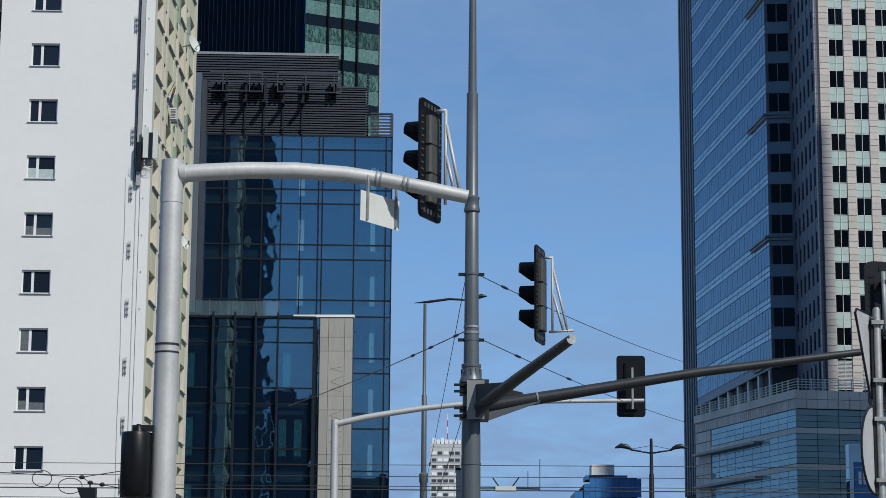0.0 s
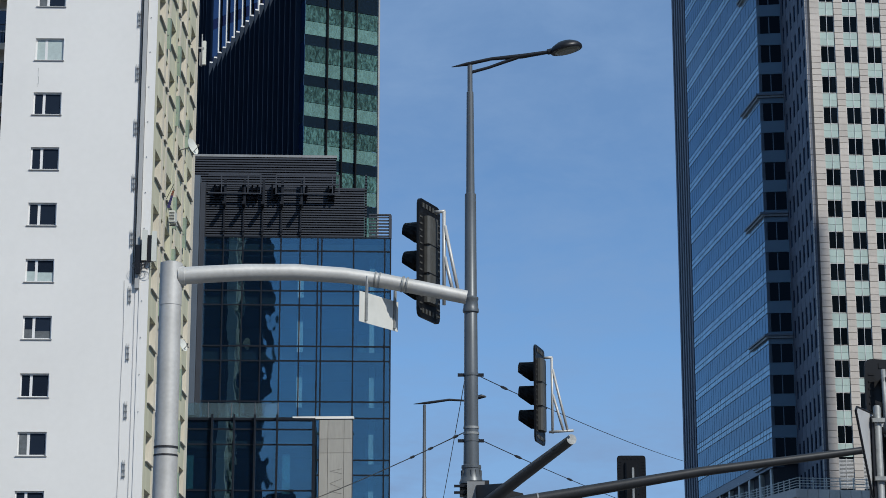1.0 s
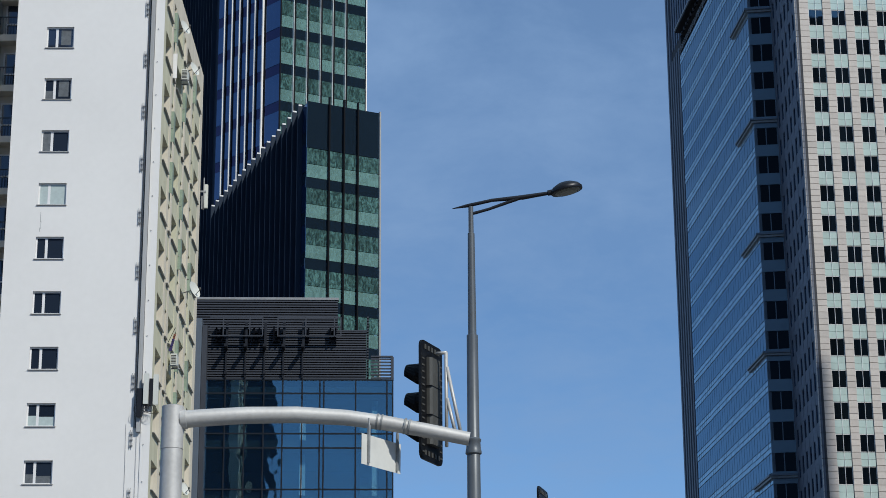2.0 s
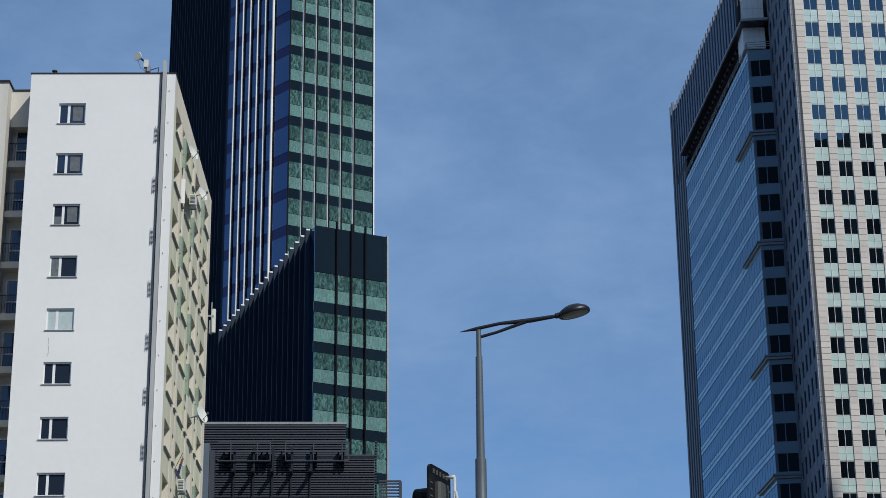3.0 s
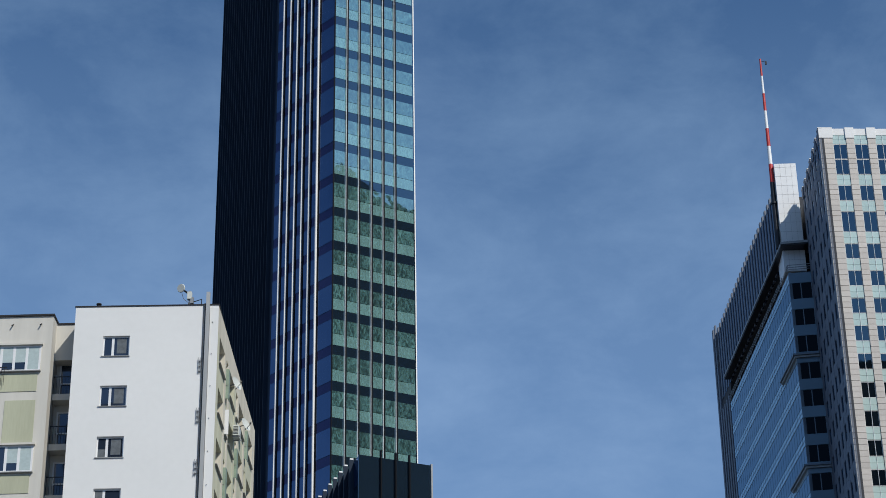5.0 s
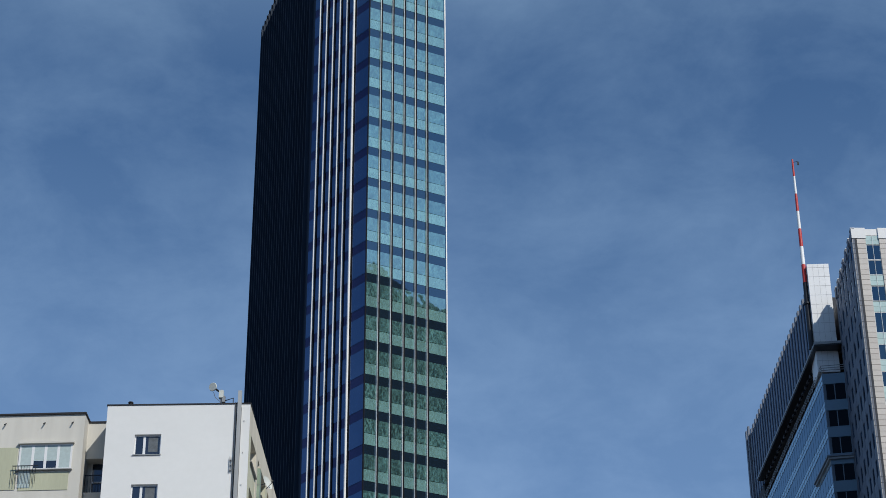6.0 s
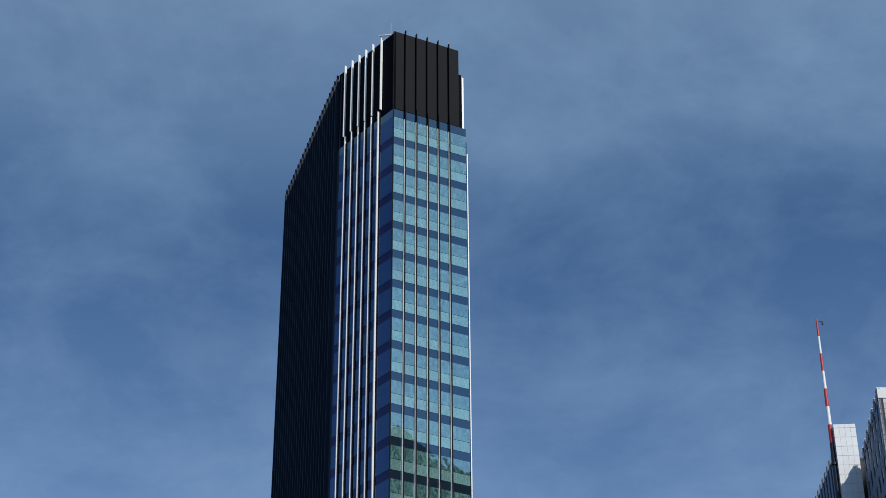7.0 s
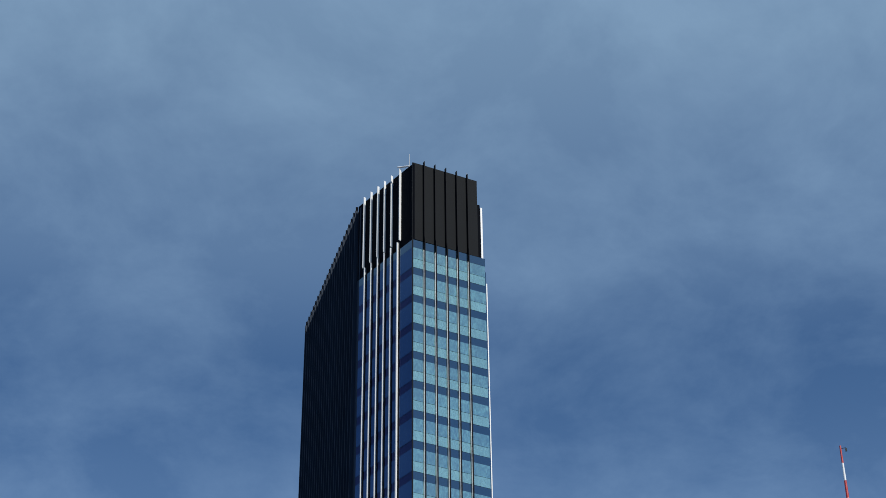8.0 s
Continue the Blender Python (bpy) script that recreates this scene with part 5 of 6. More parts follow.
def signal_head(name, label, at, turn, plate=True, lamps=3, s=1.0, shell=None):
    """A traffic signal; its lamps look along -y before it is turned."""
    root = thing(name, (0, 0, 0), label, "traffic light", "traffic lights")
    h = 0.36 * lamps * s
    hull = prism(bmesh.new(), [(-0.155 * s, 0.0), (0.155 * s, 0.0), (0.155 * s, 0.045 * s), (0.12 * s, 0.07 * s), (-0.12 * s, 0.07 * s), (-0.155 * s, 0.045 * s)], 0, h)
    part("housing", hull, shell or HOUSING, root)
    for k in range(1, lamps):
        part("housing_seam", slab(-0.165 * s, 0.165 * s, 0.0, 0.073 * s, h * k / lamps - 0.005, h * k / lamps + 0.005), PLASTIC, root)
    part("lamp_door", slab(-0.17 * s, 0.17 * s, -0.05 * s, 0.0, 0, h), PLASTIC, root)
    if plate:
        bm = bmesh.new()
        pts, w, e = [], 0.33 * s, 0.07
        for cx, cz, q0 in ((w - e, h + 0.17 - e, 0), (-w + e, h + 0.17 - e, 90), (-w + e, -0.17 + e, 180), (w - e, -0.17 + e, 270)):
            pts += [(cx + e * math.cos(radians(q0 + q)), cz + e * math.sin(radians(q0 + q))) for q in (0, 30, 60, 90)]
        fr = [bm.verts.new((x, -0.02, z)) for x, z in pts]
        bk = [bm.verts.new((x, 0.005, z)) for x, z in pts]
        bm.faces.new(fr)
        bm.faces.new(bk)
        for k in range(len(pts)):
            j = (k + 1) % len(pts)
            bm.faces.new((fr[k], fr[j], bk[j], bk[k]))
        part("backplate", bm, PLASTIC, root, "black slotted backplate")
        slots = bmesh.new()
        for k in range(int((h + 0.2) / 0.07)):
            for x in (-0.27 * s, 0.27 * s):
                box(slots, x - 0.03, x + 0.03, 0.006, 0.012, -0.1 + k * 0.07, -0.085 + k * 0.07)
        for k in range(5):
            for z in (-0.12, h + 0.08):
                box(slots, -0.19 + k * 0.085, -0.15 + k * 0.085, 0.006, 0.012, z, z + 0.05)
        tagged(part("backplate_slotting", slots, shell or HOUSING, root), kind="stuff")
    for k in range(lamps):
        z = h * (k + 0.5) / lamps
        bm = bmesh.new()
        r, segs = 0.15 * s, 14
        ring = []
        for y, cut in ((-0.05 * s, 0.0), (-0.16 * s, 0.35), (-0.3 * s, 0.85)):
            a0 = -90 + cut * 95
            ring.append([bm.verts.new((r * math.cos(radians(a0 + (180 - 2 * a0) * i / segs)), y, z + r * math.sin(radians(a0 + (180 - 2 * a0) * i / segs)))) for i in range(segs + 1)])
        for r0, r1 in zip(ring, ring[1:]):
            for i in range(segs):
                bm.faces.new((r0[i], r0[i + 1], r1[i + 1], r1[i]))
        bmesh.ops.solidify(bm, geom=bm.faces[:], thickness=0.012)
        v = part("visor", bm, PLASTIC, root)
        lens = tube(bmesh.new(), [(0, -0.052 * s, z), (0, -0.075 * s, z), (0, -0.085 * s, z)], [0.135 * s, 0.12 * s, 0.05 * s], 18)
        part("lens", lens, LENS, root)
    root.matrix_basis = pose(*at, 0, 0, turn)
    return root


def truss(root, m, h, foot=0.18, fz=0.25):
    """A pale triangular bracket behind a signal head, in the head's own frame."""
    for pts in (((0, 0.17, -0.02), (0, 0.17, h * 1.0)), ((0, 0.06, h * 1.0), (0, 0.18, h * 1.0)), ((0, 0.18, h * 0.84), (0, foot + 0.16, fz)), ((0, 0.18, h * 0.5), (0, foot + 0.1, fz + 0.01)), ((0, 0.12, fz), (0, foot + 0.24, fz + 0.01))):
        part("bracket_bar", tube(bmesh.new(), [m @ Vector(p) for p in pts], 0.018, 8), SILVER, root)


# silver mast with its curved arm
sm = thing("signal_mast", (-2.74, 20.3, 0), "silver steel signal mast with a curved arm", "signal mast")
bm = lathe(bmesh.new(), (-2.74, 20.3, 0), ((0, 0.13), (4.3, 0.119), (4.302, 0.116), (5.8, 0.11), (5.804, 0.114), (6.24, 0.112)), 28)
part("post", bm, SILVER, sm)
for z in (4.28, 4.36):
    part("band", lathe(bmesh.new(), (-2.74, 20.3, z), ((0, 0.121), (0.02, 0.121)), 28), WIRE, sm)
part("post_cap", lathe(bmesh.new(), (-2.74, 20.3, 6.24), ((0, 0.104), (0.015, 0.07)), 24), GALV, sm)
part("base_plate", slab(-2.96, -2.56, 20.1, 20.5, 0.14, 0.2), GALV, sm)
arm = [(-2.68, 20.3, 6.105), (-2.45, 20.31, 6.125), (-2.0, 20.36, 6.16), (-1.5, 20.42, 6.175), (-1.0, 20.46, 6.15), (-0.6, 20.48, 6.095), (-0.2, 20.49, 6.02), (0.24, 20.5, 5.93)]
part("arm", tube(bmesh.new(), arm, [0.089, 0.088, 0.086, 0.084, 0.08, 0.076, 0.073, 0.07], 24), SILVER, sm)
part("arm_collar", tube(bmesh.new(), [(-2.66, 20.3, 6.105), (-2.6, 20.3, 6.11)], 0.1, 24), SILVER, sm)
for x, z in ((-0.7, 6.112), (-0.655, 6.104), (-0.42, 6.062), (-0.375, 6.054)):
    part("clamp_band", tube(bmesh.new(), [(x, 20.475, z), (x + 0.018, 20.475, z - 0.003)], 0.083, 20), GALV, sm)

# small white plate hanging from the arm, seen from behind
pl = thing("hanging_sign", (-0.62, 20.48, 5.8), "small white rectangular sign hanging below the mast arm", "sign")
pm = pose(-0.835, 20.22, 5.94, 0, 1, 54)
part("plate", slab(0, 0.64, 0, 0.004, -0.31, 0), SIGNWHITE, pl, m=Matrix.Translation((0, 0, 0)) @ pm)
for x in (0.1, 0.57):
    part("clip", slab(x - 0.014, x + 0.014, -0.02, 0.0, -0.29, 0.1), GALV, pl, m=pm)
    part("hook", tube(bmesh.new(), [pm @ Vector((x, -0.012, 0.08)), pm @ Vector((x, -0.01, 0.17))], 0.01, 6), GALV, pl)

# signals
signal_head("traffic_light", "black traffic light with a slotted backplate on the silver mast arm", (-0.145, 20.95, 5.95), -113, s=0.85)
truss(sm, pose(-0.145, 20.95, 5.95, 0, 0, -113), 0.98, fz=0.06)
signal_head("traffic_light", "black traffic light with a slotted backplate on the pole arm", (1.33, 28.0, 5.645), -105, s=0.92)

# tall street pole with lamp and arms
tp = thing("street_lamp", (0.44, 32, 0), "tall grey steel street pole with a flat lamp head", "street lamp")
PX0, PY0 = 0.44, 32.0
part("pole", lathe(bmesh.new(), (PX0, PY0, 0), ((0, 0.16), (4.5, 0.148), (5.5, 0.125), (6.5, 0.112), (8.3, 0.103), (8.31, 0.098), (10.05, 0.09), (10.06, 0.068), (11.76, 0.056), (11.77, 0.042), (12.22, 0.04))), POLE, tp)
part("moulding", lathe(bmesh.new(), (PX0, PY0, 8.1), ((0, 0.104), (0.02, 0.128), (0.06, 0.128), (0.09, 0.118), (0.2, 0.11), (0.22, 0.122), (0.25, 0.122), (0.27, 0.1))), POLE, tp)
part("moulding", lathe(bmesh.new(), (PX0, PY0, 5.385), ((0, 0.17), (0.01, 0.187), (0.04, 0.187), (0.07, 0.174), (0.14, 0.156), (0.22, 0.146), (0.25, 0.146), (0.256, 0.154), (0.3, 0.154), (0.31, 0.125)), 28), POLE, tp)
flute = mesh_of("flute", slab(-0.012, 0.012, -0.163, -0.14, 0, 0.12), POLE)
for k in range(12):
    link("flute", flute, tp, pose(PX0, PY0, 5.49, 0, 0, 30 * k))
for z, r in ((7.1, 0.12), (6.26, 0.123), (6.17, 0.124), (6.06, 0.126), (4.12, 0.158)):
    part("clamp_band", lathe(bmesh.new(), (PX0, PY0, z), ((0, r), (0.035, r)), 20), GALV if 6.1 < z < 6.3 else POLE, tp)
for z in (7.1, 6.06):
    part("clamp_bolt", slab(PX0 - 0.21, PX0 + 0.2, PY0 - 0.03, PY0 + 0.03, z - 0.01, z + 0.035), DARKSTEEL, tp)
# lamp arm and head
ax = [(PX0 - 0.3, PY0, 12.19), (PX0 - 0.05, PY0, 12.24), (PX0 + 0.35, PY0, 12.33), (PX0 + 0.85, PY0 - 0.02, 12.37), (PX0 + 1.28, PY0 - 0.05, 12.43)]
part("lamp_arm", tube(bmesh.new(), ax, [0.006, 0.03, 0.028, 0.04, 0.03], 10), DARKSTEEL, tp)
part("lamp_strut", tube(bmesh.new(), [(PX0 + 0.02, PY0, 12.1), (PX0 + 0.3, PY0, 12.18), (PX0 + 0.78, PY0 - 0.02, 12.35)], [0.026, 0.024, 0.03], 10), DARKSTEEL, tp)
part("lamp_joint", tube(bmesh.new(), [(PX0 + 1.26, PY0 - 0.05, 12.43), (PX0 + 1.36, PY0 - 0.05, 12.45)], [0.045, 0.05], 10), DARKSTEEL, tp)
hm = pose(PX0 + 1.565, PY0 - 0.05, 12.5, 0, -13, 0)
bm = bmesh.new()
tube(bm, [(0, 0, z) for z in (-0.05, -0.04, 0.0, 0.05, 0.1, 0.12)], [0.97, 1.0, 1.0, 0.85, 0.5, 0.12], 28)
for v in bm.verts:
    v.co = hm @ Vector((v.co.x * 0.265, v.co.y * 0.22, v.co.z))
lh = part("lamp_head", bm, DARKSTEEL, tp, "dark oval lamp head")
bm = bmesh.new()
tube(bm, [(0, 0, -0.075), (0, 0, -0.055), (0, 0, -0.045)], [0.6, 0.85, 0.86], 28)
for v in bm.verts:
    v.co = hm @ Vector((v.co.x * 0.25 + 0.01, v.co.y * 0.21, v.co.z))
part("lamp_lens", bm, LENS, lh)

# arms on the pole
ga = thing("signal_gantry", (PX0 + 0.2, PY0, 5.07), "dark steel signal arms bolted to the street pole", "signal arm")
part("bracket_box", slab(PX0 - 0.03, PX0 + 0.27, PY0 - 0.3, PY0 + 0.16, 4.8, 5.42), ARMDARK, ga)
for z in (4.86, 4.98, 5.24, 5.34):
    part("bracket_bolt", slab(PX0 - 0.27, PX0 - 0.02, PY0 - 0.26, PY0 - 0.2, z - 0.018, z + 0.018), DARKSTEEL, ga)
    part("bracket_strap", slab(PX0 - 0.18, PX0 - 0.02, PY0 - 0.22, PY0 + 0.2, z - 0.03, z + 0.03), DARKSTEEL, ga)
part("arm", tube(bmesh.new(), [(PX0 + 0.12, PY0 - 0.25, 4.98), (1.12, 30.0, 5.25), (1.75, 28.0, 5.53)], [0.1, 0.085, 0.068], 18), ARMDARK, ga)
part("arm_cap", tube(bmesh.new(), [(1.75, 28.0, 5.53), (1.756, 27.98, 5.532)], 0.07, 18), GALV, ga)
part("face_plate", slab(PX0 - 0.07, PX0 + 0.2, PY0 - 0.33, PY0 - 0.303, 4.8, 5.4), GREYSTEEL, ga, "grey steel face plate")


def web(name, pts, off, material):
    """A flat steel plate through the points, with a thickness along off."""
    bm = bmesh.new()
    a = [bm.verts.new(p) for p in pts]
    b = [bm.verts.new(Vector(p) + Vector(off)) for p in pts]
    bm.faces.new(a)
    bm.faces.new(b)
    for k in range(len(pts)):
        j = (k + 1) % len(pts)
        bm.faces.new((a[k], a[j], b[j], b[k]))
    return part(name, bm, material, ga)


web("gusset", [(PX0 + 0.07, 31.66, 5.34), (PX0 + 0.07, 31.66, 4.83), (1.0, 30.5, 5.14), (1.0, 30.5, 5.24)], (0.03, 0.012, 0), ARMDARK)
part("long_arm", tube(bmesh.new(), [(PX0 + 0.2, PY0 - 0.05, 5.02), (2.0, 32.0, 5.25), (4.0, 32.1, 5.6), (6.8, 32.3, 5.99)], [0.105, 0.092, 0.075, 0.055], 18), ARMDARK, ga)
web("web_plate", [(PX0 + 0.26, PY0 - 0.1, 4.8), (PX0 + 0.26, PY0 - 0.1, 5.02), (1.55, PY0 - 0.1, 5.16), (1.5, PY0 - 0.1, 5.09)], (0, 0.03, 0), POLE)
web("web_plate", [(PX0 + 0.2, PY0 + 0.05, 5.4), (PX0 + 0.2, PY0 + 0.05, 5.0), (1.3, PY0 + 0.05, 5.14), (1.24, PY0 + 0.05, 5.26)], (0, 0.03, 0), ARMDARK)
truss(ga, pose(1.33, 28.0, 5.63, 0, 0, -103), 1.03, foot=0.22, fz=0.0)
part("arm_tape", tube(bmesh.new(), [(1.46, 31.97, 5.162), (1.485, 31.97, 5.166)], 0.099, 16), GREYSTEEL, ga)

# far silver mast with its signal
s2 = thing("signal_mast", (-2.46, 47, 0), "silver steel signal mast with a long thin arm", "signal mast")
part("post", lathe(bmesh.new(), (-2.46, 47, 0), ((0, 0.1), (6.2, 0.085), (6.32, 0.08))), SILVER, s2)
part("arm", tube(bmesh.new(), [(-2.42, 47, 6.22), (-1.72, 47, 6.38), (-1.08, 47, 6.49), (-0.44, 47, 6.59), (0.36, 47, 6.68), (2.21, 47, 6.76), (4.6, 47, 6.8)], [0.075, 0.072, 0.068, 0.064, 0.06, 0.05, 0.042], 14), SILVER, s2)
part("signal_clamp", slab(4.315, 4.36, 46.95, 47.05, 6.6, 7.55), GALV, s2)
signal_head("traffic_light", "black traffic light with a backplate on a thin far arm", (4.33, 47.3, 6.62), 180, True, 3, 1.0, PLASTIC)

# sign pole close by
gp = thing("sign_post", (3.945, 18.59, 0), "galvanised steel post with two traffic signs seen from behind", "sign post")
part("post", lathe(bmesh.new(), (3.945, 18.59, 0), ((0, 0.036), (4.5, 0.035), (4.52, 0.025)), 18), GALV, gp)
tm = pose(3.89, 18.62, 3.66, 0, 0, 61.6)
bm = bmesh.new()
tri = [(-0.42, 0.76), (-0.38, 0.8), (0.38, 0.8), (0.42, 0.76), (0.03, 0.03), (-0.03, 0.03)]
a = [bm.verts.new((x, 0, z)) for x, z in tri]
b = [bm.verts.new((x, 0.012, z)) for x, z in tri]
bm.faces.new(a)
bm.faces.new(b)
for k in range(6):
    j = (k + 1) % 6
    bm.faces.new((a[k], a[j], b[j], b[k]))
part("triangle_sign", bm, SIGNBACK, gp, "grey back of a triangular sign", m=tm)
edge = [tm @ Vector((x, 0.006, z)) for x, z in tri + tri[:1]]
part("sign_rim", tube(bmesh.new(), edge, 0.012, 6), DARKSTEEL, gp)
cm2 = pose(3.905, 18.62, 3.22, 0, 0, 61.6)
bm = tube(bmesh.new(), [cm2 @ Vector((0, 0, 0)), cm2 @ Vector((0, 0.012, 0))], 0.4, 32)
part("round_sign", bm, SIGNBACK, gp, "grey back of a round sign")
part("sign_rim", tube(bmesh.new(), [cm2 @ Vector((0.4 * math.cos(q * math.pi / 16), 0.006, 0.4 * math.sin(q * math.pi / 16))) for q in range(33)], 0.012, 6), DARKSTEEL, gp)
for z in (4.38, 3.85, 3.5, 2.95):
    part("sign_clip", slab(3.89, 4.0, 18.53, 18.64, z - 0.018, z + 0.018), GALV, gp)
part("sign_rail", slab(3.885, 3.905, 18.57, 18.61, 2.85, 4.42), DARKSTEEL, gp)
signal_head("traffic_light", "black traffic light with a backplate behind the sign post", (4.365, 19.6, 3.87), 194, shell=PLASTIC)
sp2 = thing("signal_bracket", (4.13, 19.42, 4.3), "dark bracket arm of the traffic light", "bracket")
part("upright", tube(bmesh.new(), [(4.2, 19.42, 4.35), (4.2, 19.42, 5.0)], 0.022, 8), GALV, sp2)
part("tie", tube(bmesh.new(), [(4.2, 19.42, 4.4), (3.98, 18.6, 4.3)], 0.03, 8), DARKSTEEL, sp2)

for z in (4.4, 4.9):
    part("mount_bar", slab(4.19, 4.34, 19.4, 19.57, z - 0.02, z + 0.02), DARKSTEEL, sp2)

# black pedestrian head on the silver mast
pd = thing("pedestrian_light", (-3.08, 20.2, 2.9), "black rounded signal box seen from behind on the mast", "traffic light")
bm = tube(bmesh.new(), [(-3.0, 20.2, 2.86), (-3.0, 20.2, 2.89), (-3.0, 20.2, 3.46), (-3.0, 20.2, 3.49)], [0.12, 0.145, 0.145, 0.13], 24)
part("housing", bm, PLASTIC, pd)
part("lamp_door", slab(-3.15, -2.85, 20.24, 20.34, 2.86, 3.49), PLASTIC, pd)
part("cap_knob", lathe(bmesh.new(), (-2.98, 20.2, 3.48), ((0, 0.06), (0.05, 0.045), (0.09, 0.02)), 14), PLASTIC, pd)
part("mount_arm", slab(-3.04, -2.84, 20.18, 20.24, 3.5, 3.56), DARKSTEEL, pd)
part("mount_arm", slab(-3.12, -2.84, 20.18, 20.24, 2.78, 2.85), DARKSTEEL, pd)

# second street lamp farther off
l2 = thing("street_lamp", (-0.6, 66, 0), "slim grey street lamp with a bowed arm farther along", "street lamp")
part("pole", lathe(bmesh.new(), (-0.6, 66, 0), ((0, 0.16), (6, 0.12), (6.2, 0.12), (6.25, 0.15), (6.5, 0.15), (6.55, 0.09), (9, 0.085), (9.05, 0.06), (12.0, 0.05)), 14), POLE, l2)
part("lamp_arm", tube(bmesh.new(), [(-0.95, 66, 12.02), (-0.5, 66, 12.06), (0.2, 66, 12.16), (0.9, 66, 12.12)], [0.01, 0.045, 0.04, 0.03], 8), DARKSTEEL, l2)
bm = tube(bmesh.new(), [(0.85, 66, 12.14), (1.0, 66, 12.2), (1.25, 66, 12.27), (1.4, 66, 12.26)], [0.03, 0.07, 0.07, 0.02], 12)
part("lamp_head", bm, DARKSTEEL, l2)
# far twin-headed lamp
l3 = thing("twin_street_lamp", (12.07, 119.4, 0), "dark twin-headed street lamp farther along the street", "street lamp")
part("pole", lathe(bmesh.new(), (12.07, 119.4, 0), ((0, 0.2), (10.5, 0.14), (10.6, 0.11), (12.6, 0.08)), 12), DARKSTEEL, l3)
for d in (-1, 1):
    part("lamp_arm", tube(bmesh.new(), [(12.07, 119.4, 11.75), (12.07 + d * 1.2, 119.4, 11.95)], 0.05, 8), DARKSTEEL, l3)
    part("lamp_stay", tube(bmesh.new(), [(12.07, 119.4, 12.2), (12.07 + d * 1.2, 119.4, 11.98)], 0.015, 5), DARKSTEEL, l3)
    part("lamp_head", tube(bmesh.new(), [(12.07 + d * 1.1, 119.4, 11.95), (12.07 + d * 1.4, 119.4, 12.12), (12.07 + d * 1.75, 119.4, 12.18), (12.07 + d * 2.1, 119.4, 12.05)], [0.05, 0.14, 0.15, 0.04], 10), DARKSTEEL, l3)
l4 = thing("street_lamp", (21.0, 180, 0), "far street lamp with a single head", "street lamp")
part("pole", lathe(bmesh.new(), (21.6, 180, 0), ((0, 0.2), (12.2, 0.12)), 10), DARKSTEEL, l4)
part("lamp_head", tube(bmesh.new(), [(21.6, 180, 12.3), (20.3, 180, 12.5), (19.0, 180, 12.6), (18.4, 180, 12.4)], [0.06, 0.12, 0.25, 0.05], 10), DARKSTEEL, l4)

# ---- overhead wires ----


def wire(a, b, r=0.014, sag=0.0, label="thin black overhead wire", knots=()):
    a, b = Vector(a), Vector(b)
    w = thing("overhead_wire", a, label, "wire", "overhead wires")
    pts = [a.lerp(b, k / 12) - Vector((0, 0, sag * 4 * (k / 12) * (1 - k / 12))) for k in range(13)]
    part("strand", tube(bmesh.new(), pts, r * 0.7, 6), WIRE, w)
    for f in knots:
        p, q = (a.lerp(b, g) - Vector((0, 0, sag * 4 * g * (1 - g))) for g in (f, f + 0.02))
        part("insulator", tube(bmesh.new(), [p, p.lerp(q, 0.3), p.lerp(q, 0.7), q], [0.012, 0.024, 0.024, 0.012], 8), WIRE, w)


wire((PX0 + 0.12, 32, 7.1), (7.1, 59.6, 9.3), 0.01, 0.1, knots=(0.06,))
wire((PX0 + 0.12, 32, 6.1), (7.1, 59.6, 7.55), 0.01, 0.1, knots=(0.1, 0.28))
wire((PX0 - 0.12, 32, 6.2), (-3.75, 50, 6.95), 0.012, 0.06, knots=(0.02, 0.12, 0.2))
wire((PX0 - 0.1, 32.2, 7.05), (-0.75, 66, 5.2), 0.009, 0.15, knots=(0.6,))
wire((PX0 - 0.1, 32.2, 5.0), (-0.7, 66, 4.9), 0.009, 0.3)
for y, z in ((56, 5.99), (58, 5.82), (60, 5.68), (62, 5.72), (64, 5.55), (56.5, 5.34)):
    wire((-45, y + 2, z + 0.15), (45, y - 1, z - 0.05), 0.015, 0.0, "tram catenary wire across the street")
tg = thing("overhead_wire_crossing", (1.6, 60.5, 5.6), "tram wire crossing piece with insulators hanging on wires", "wire fitting")
part("beam", slab(0.95, 2.85, 60.45, 60.55, 5.66, 5.74), STEELBLUE, tg)
part("clamp", slab(1.55, 2.15, 60.4, 60.6, 5.6, 5.75), PALEGREY, tg)
for x in (1.65, 2.05):
    part("horn", tube(bmesh.new(), [(x, 60.5, 5.75), (x + (0.18 if x > 1.8 else -0.18), 60.5, 6.0)], 0.02, 5), WIRE, tg)
for x, z in ((2.5, 6.2), (2.85, 6.55)):
    part("hanger", tube(bmesh.new(), [(x, 60.5, 5.65), (x, 60.5, z)], 0.012, 5), WIRE, tg)
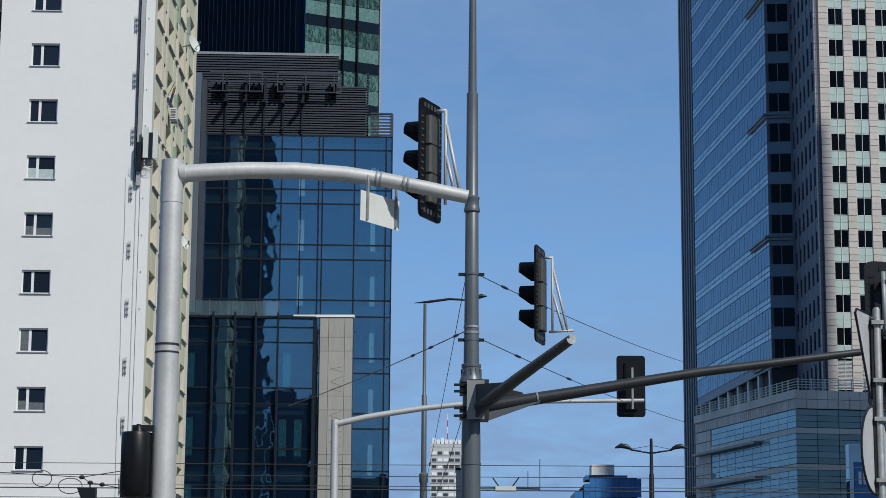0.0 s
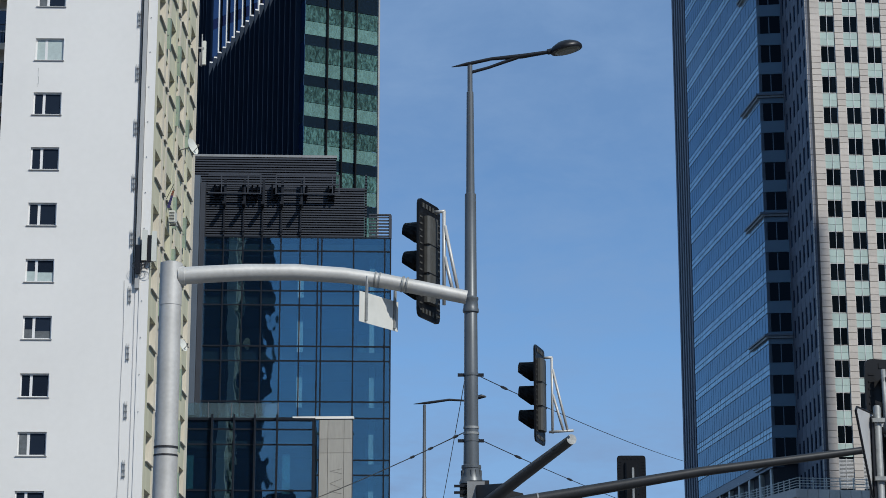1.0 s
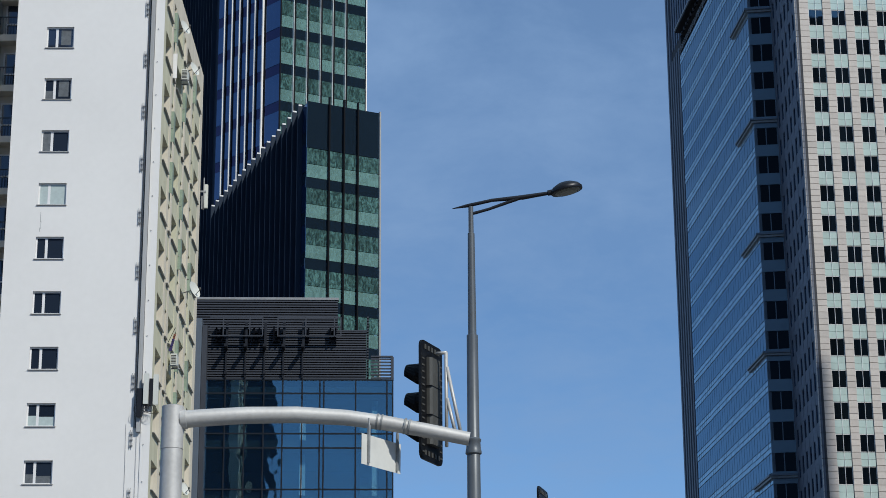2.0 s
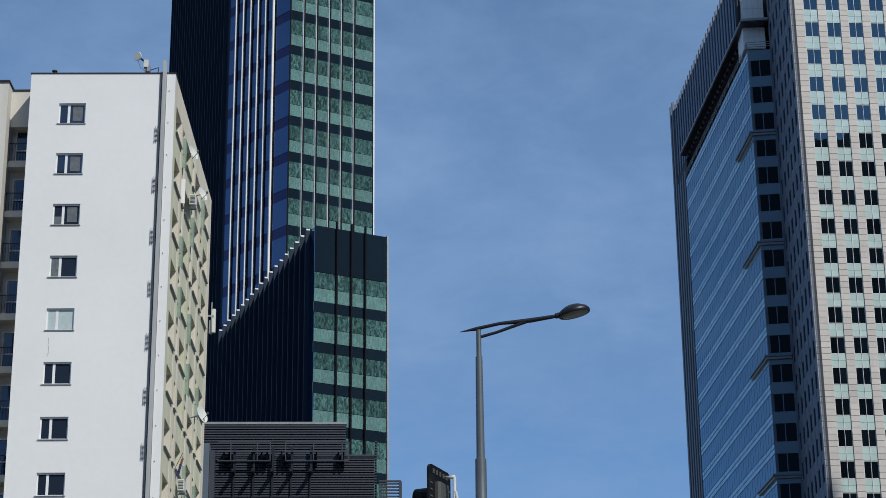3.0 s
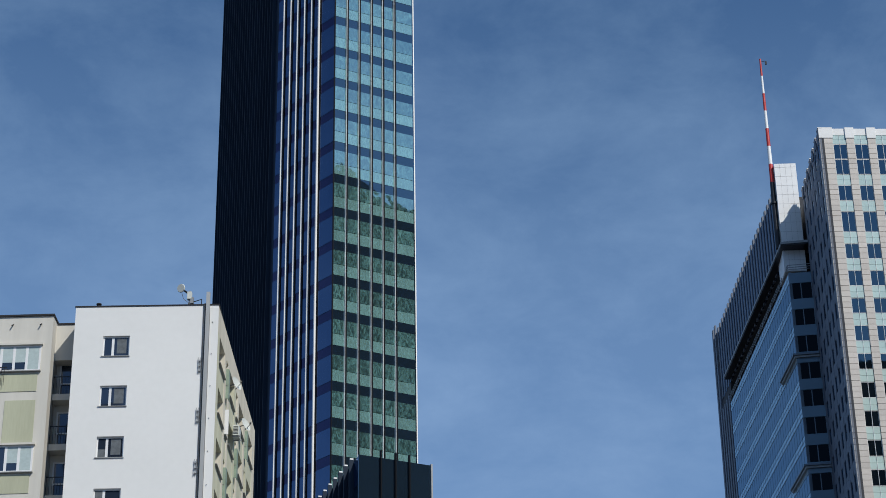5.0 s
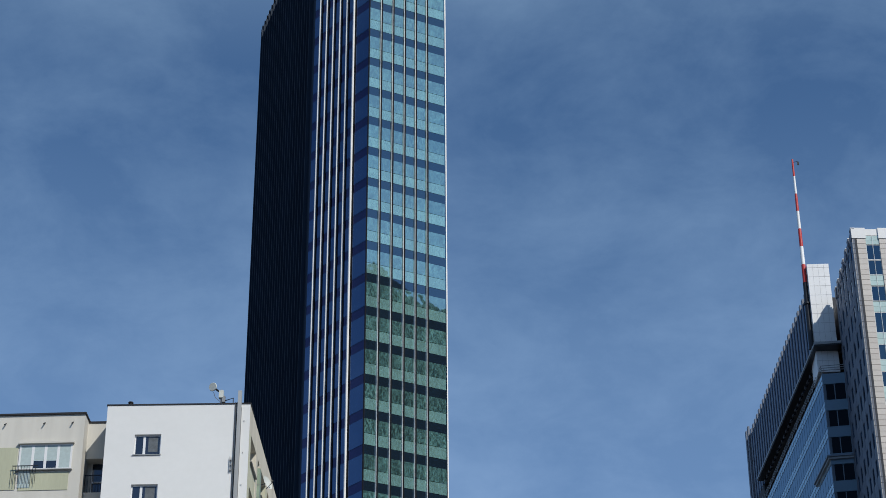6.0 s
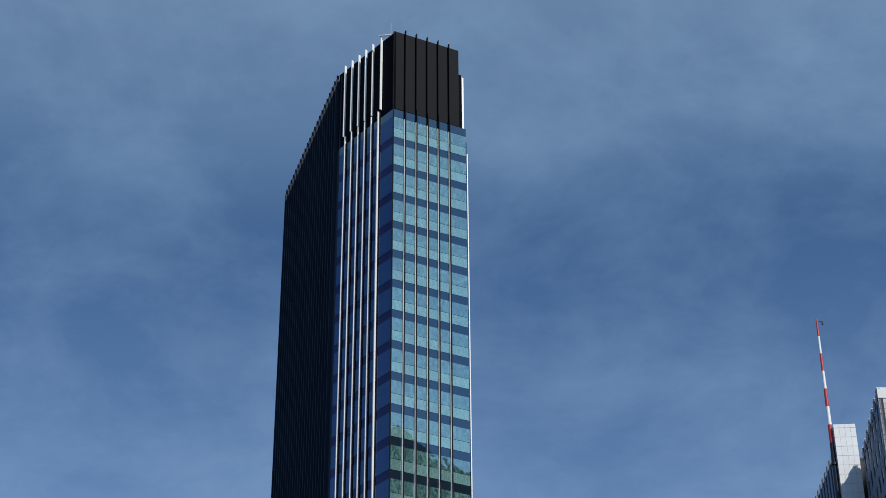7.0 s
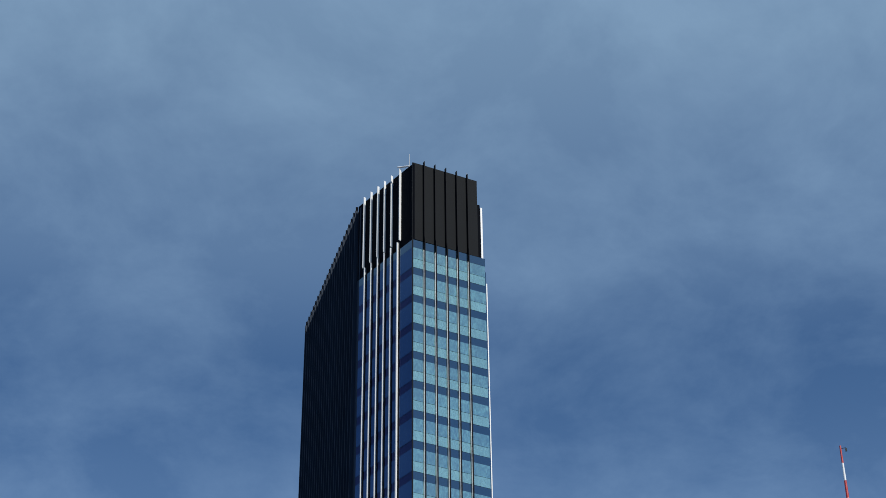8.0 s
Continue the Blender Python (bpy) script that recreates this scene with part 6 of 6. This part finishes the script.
wf2 = thing("wire_insulator", (-0.5, 65.95, 4.6), "cluster of black wire insulators beside the far pole", "wire fitting")
for k in range(6):
    part("insulator", tube(bmesh.new(), [(-0.47 + 0.03 * (k % 2), 65.95, 4.5 + 0.17 * k), (-0.44 + 0.03 * (k % 2), 65.95, 4.64 + 0.17 * k)], [0.05, 0.08], 8), WIRE, wf2)
for x, zc, r in ((-11.1, 5.67, 0.27), (-10.31, 5.47, 0.33)):
    lp = thing("wire_loop", (x, 57.39, zc), "loop of slack overhead cable", "wire", "wire loops")
    part("loop", tube(bmesh.new(), [(x + r * math.cos(q * math.pi / 10), 57.39, zc + (0.82 if r < 0.3 else 0.65) * r * math.sin(q * math.pi / 10)) for q in range(21)], 0.012, 5), WIRE, lp)
fl = thing("floodlight", (-9.83, 57.32, 5.0), "small dark lamp box hanging on the overhead wires", "lamp")
web_box = bmesh.new()
for v in prism(web_box, [(-10.09, 57.2), (-9.58, 57.2), (-9.58, 57.5), (-10.09, 57.5)], 4.9, 5.41).verts:
    if v.co.z < 5.0 and v.co.x < -10:
        v.co.x += 0.2
part("shade", web_box, DARKSTEEL, fl)
part("hook", tube(bmesh.new(), [(-9.75, 57.32, 5.4), (-9.75, 57.32, 5.56)], 0.02, 5), WIRE, fl)
jn = thing("wire_insulator", (-9.75, 57.35, 5.55), "black insulators where the overhead wires join", "wire fitting")
for x, z in ((-9.99, 5.71), (-9.75, 5.56), (-9.42, 5.51)):
    part("insulator", tube(bmesh.new(), [(x - 0.08, 57.35, z), (x - 0.03, 57.35, z), (x + 0.03, 57.35, z), (x + 0.08, 57.35, z - 0.02)], [0.02, 0.06, 0.06, 0.02], 8), WIRE, jn)
part("joint_wire", tube(bmesh.new(), [(-12.3, 57.35, 5.83), (-9.99, 57.35, 5.71), (-9.75, 57.35, 5.56), (-9.42, 57.35, 5.51), (-8.6, 57.35, 5.36)], 0.012, 5), WIRE, jn)
part("joint_wire", tube(bmesh.new(), [(-9.99, 57.35, 5.71), (-7.6, 57.35, 6.1)], 0.012, 5), WIRE, jn)
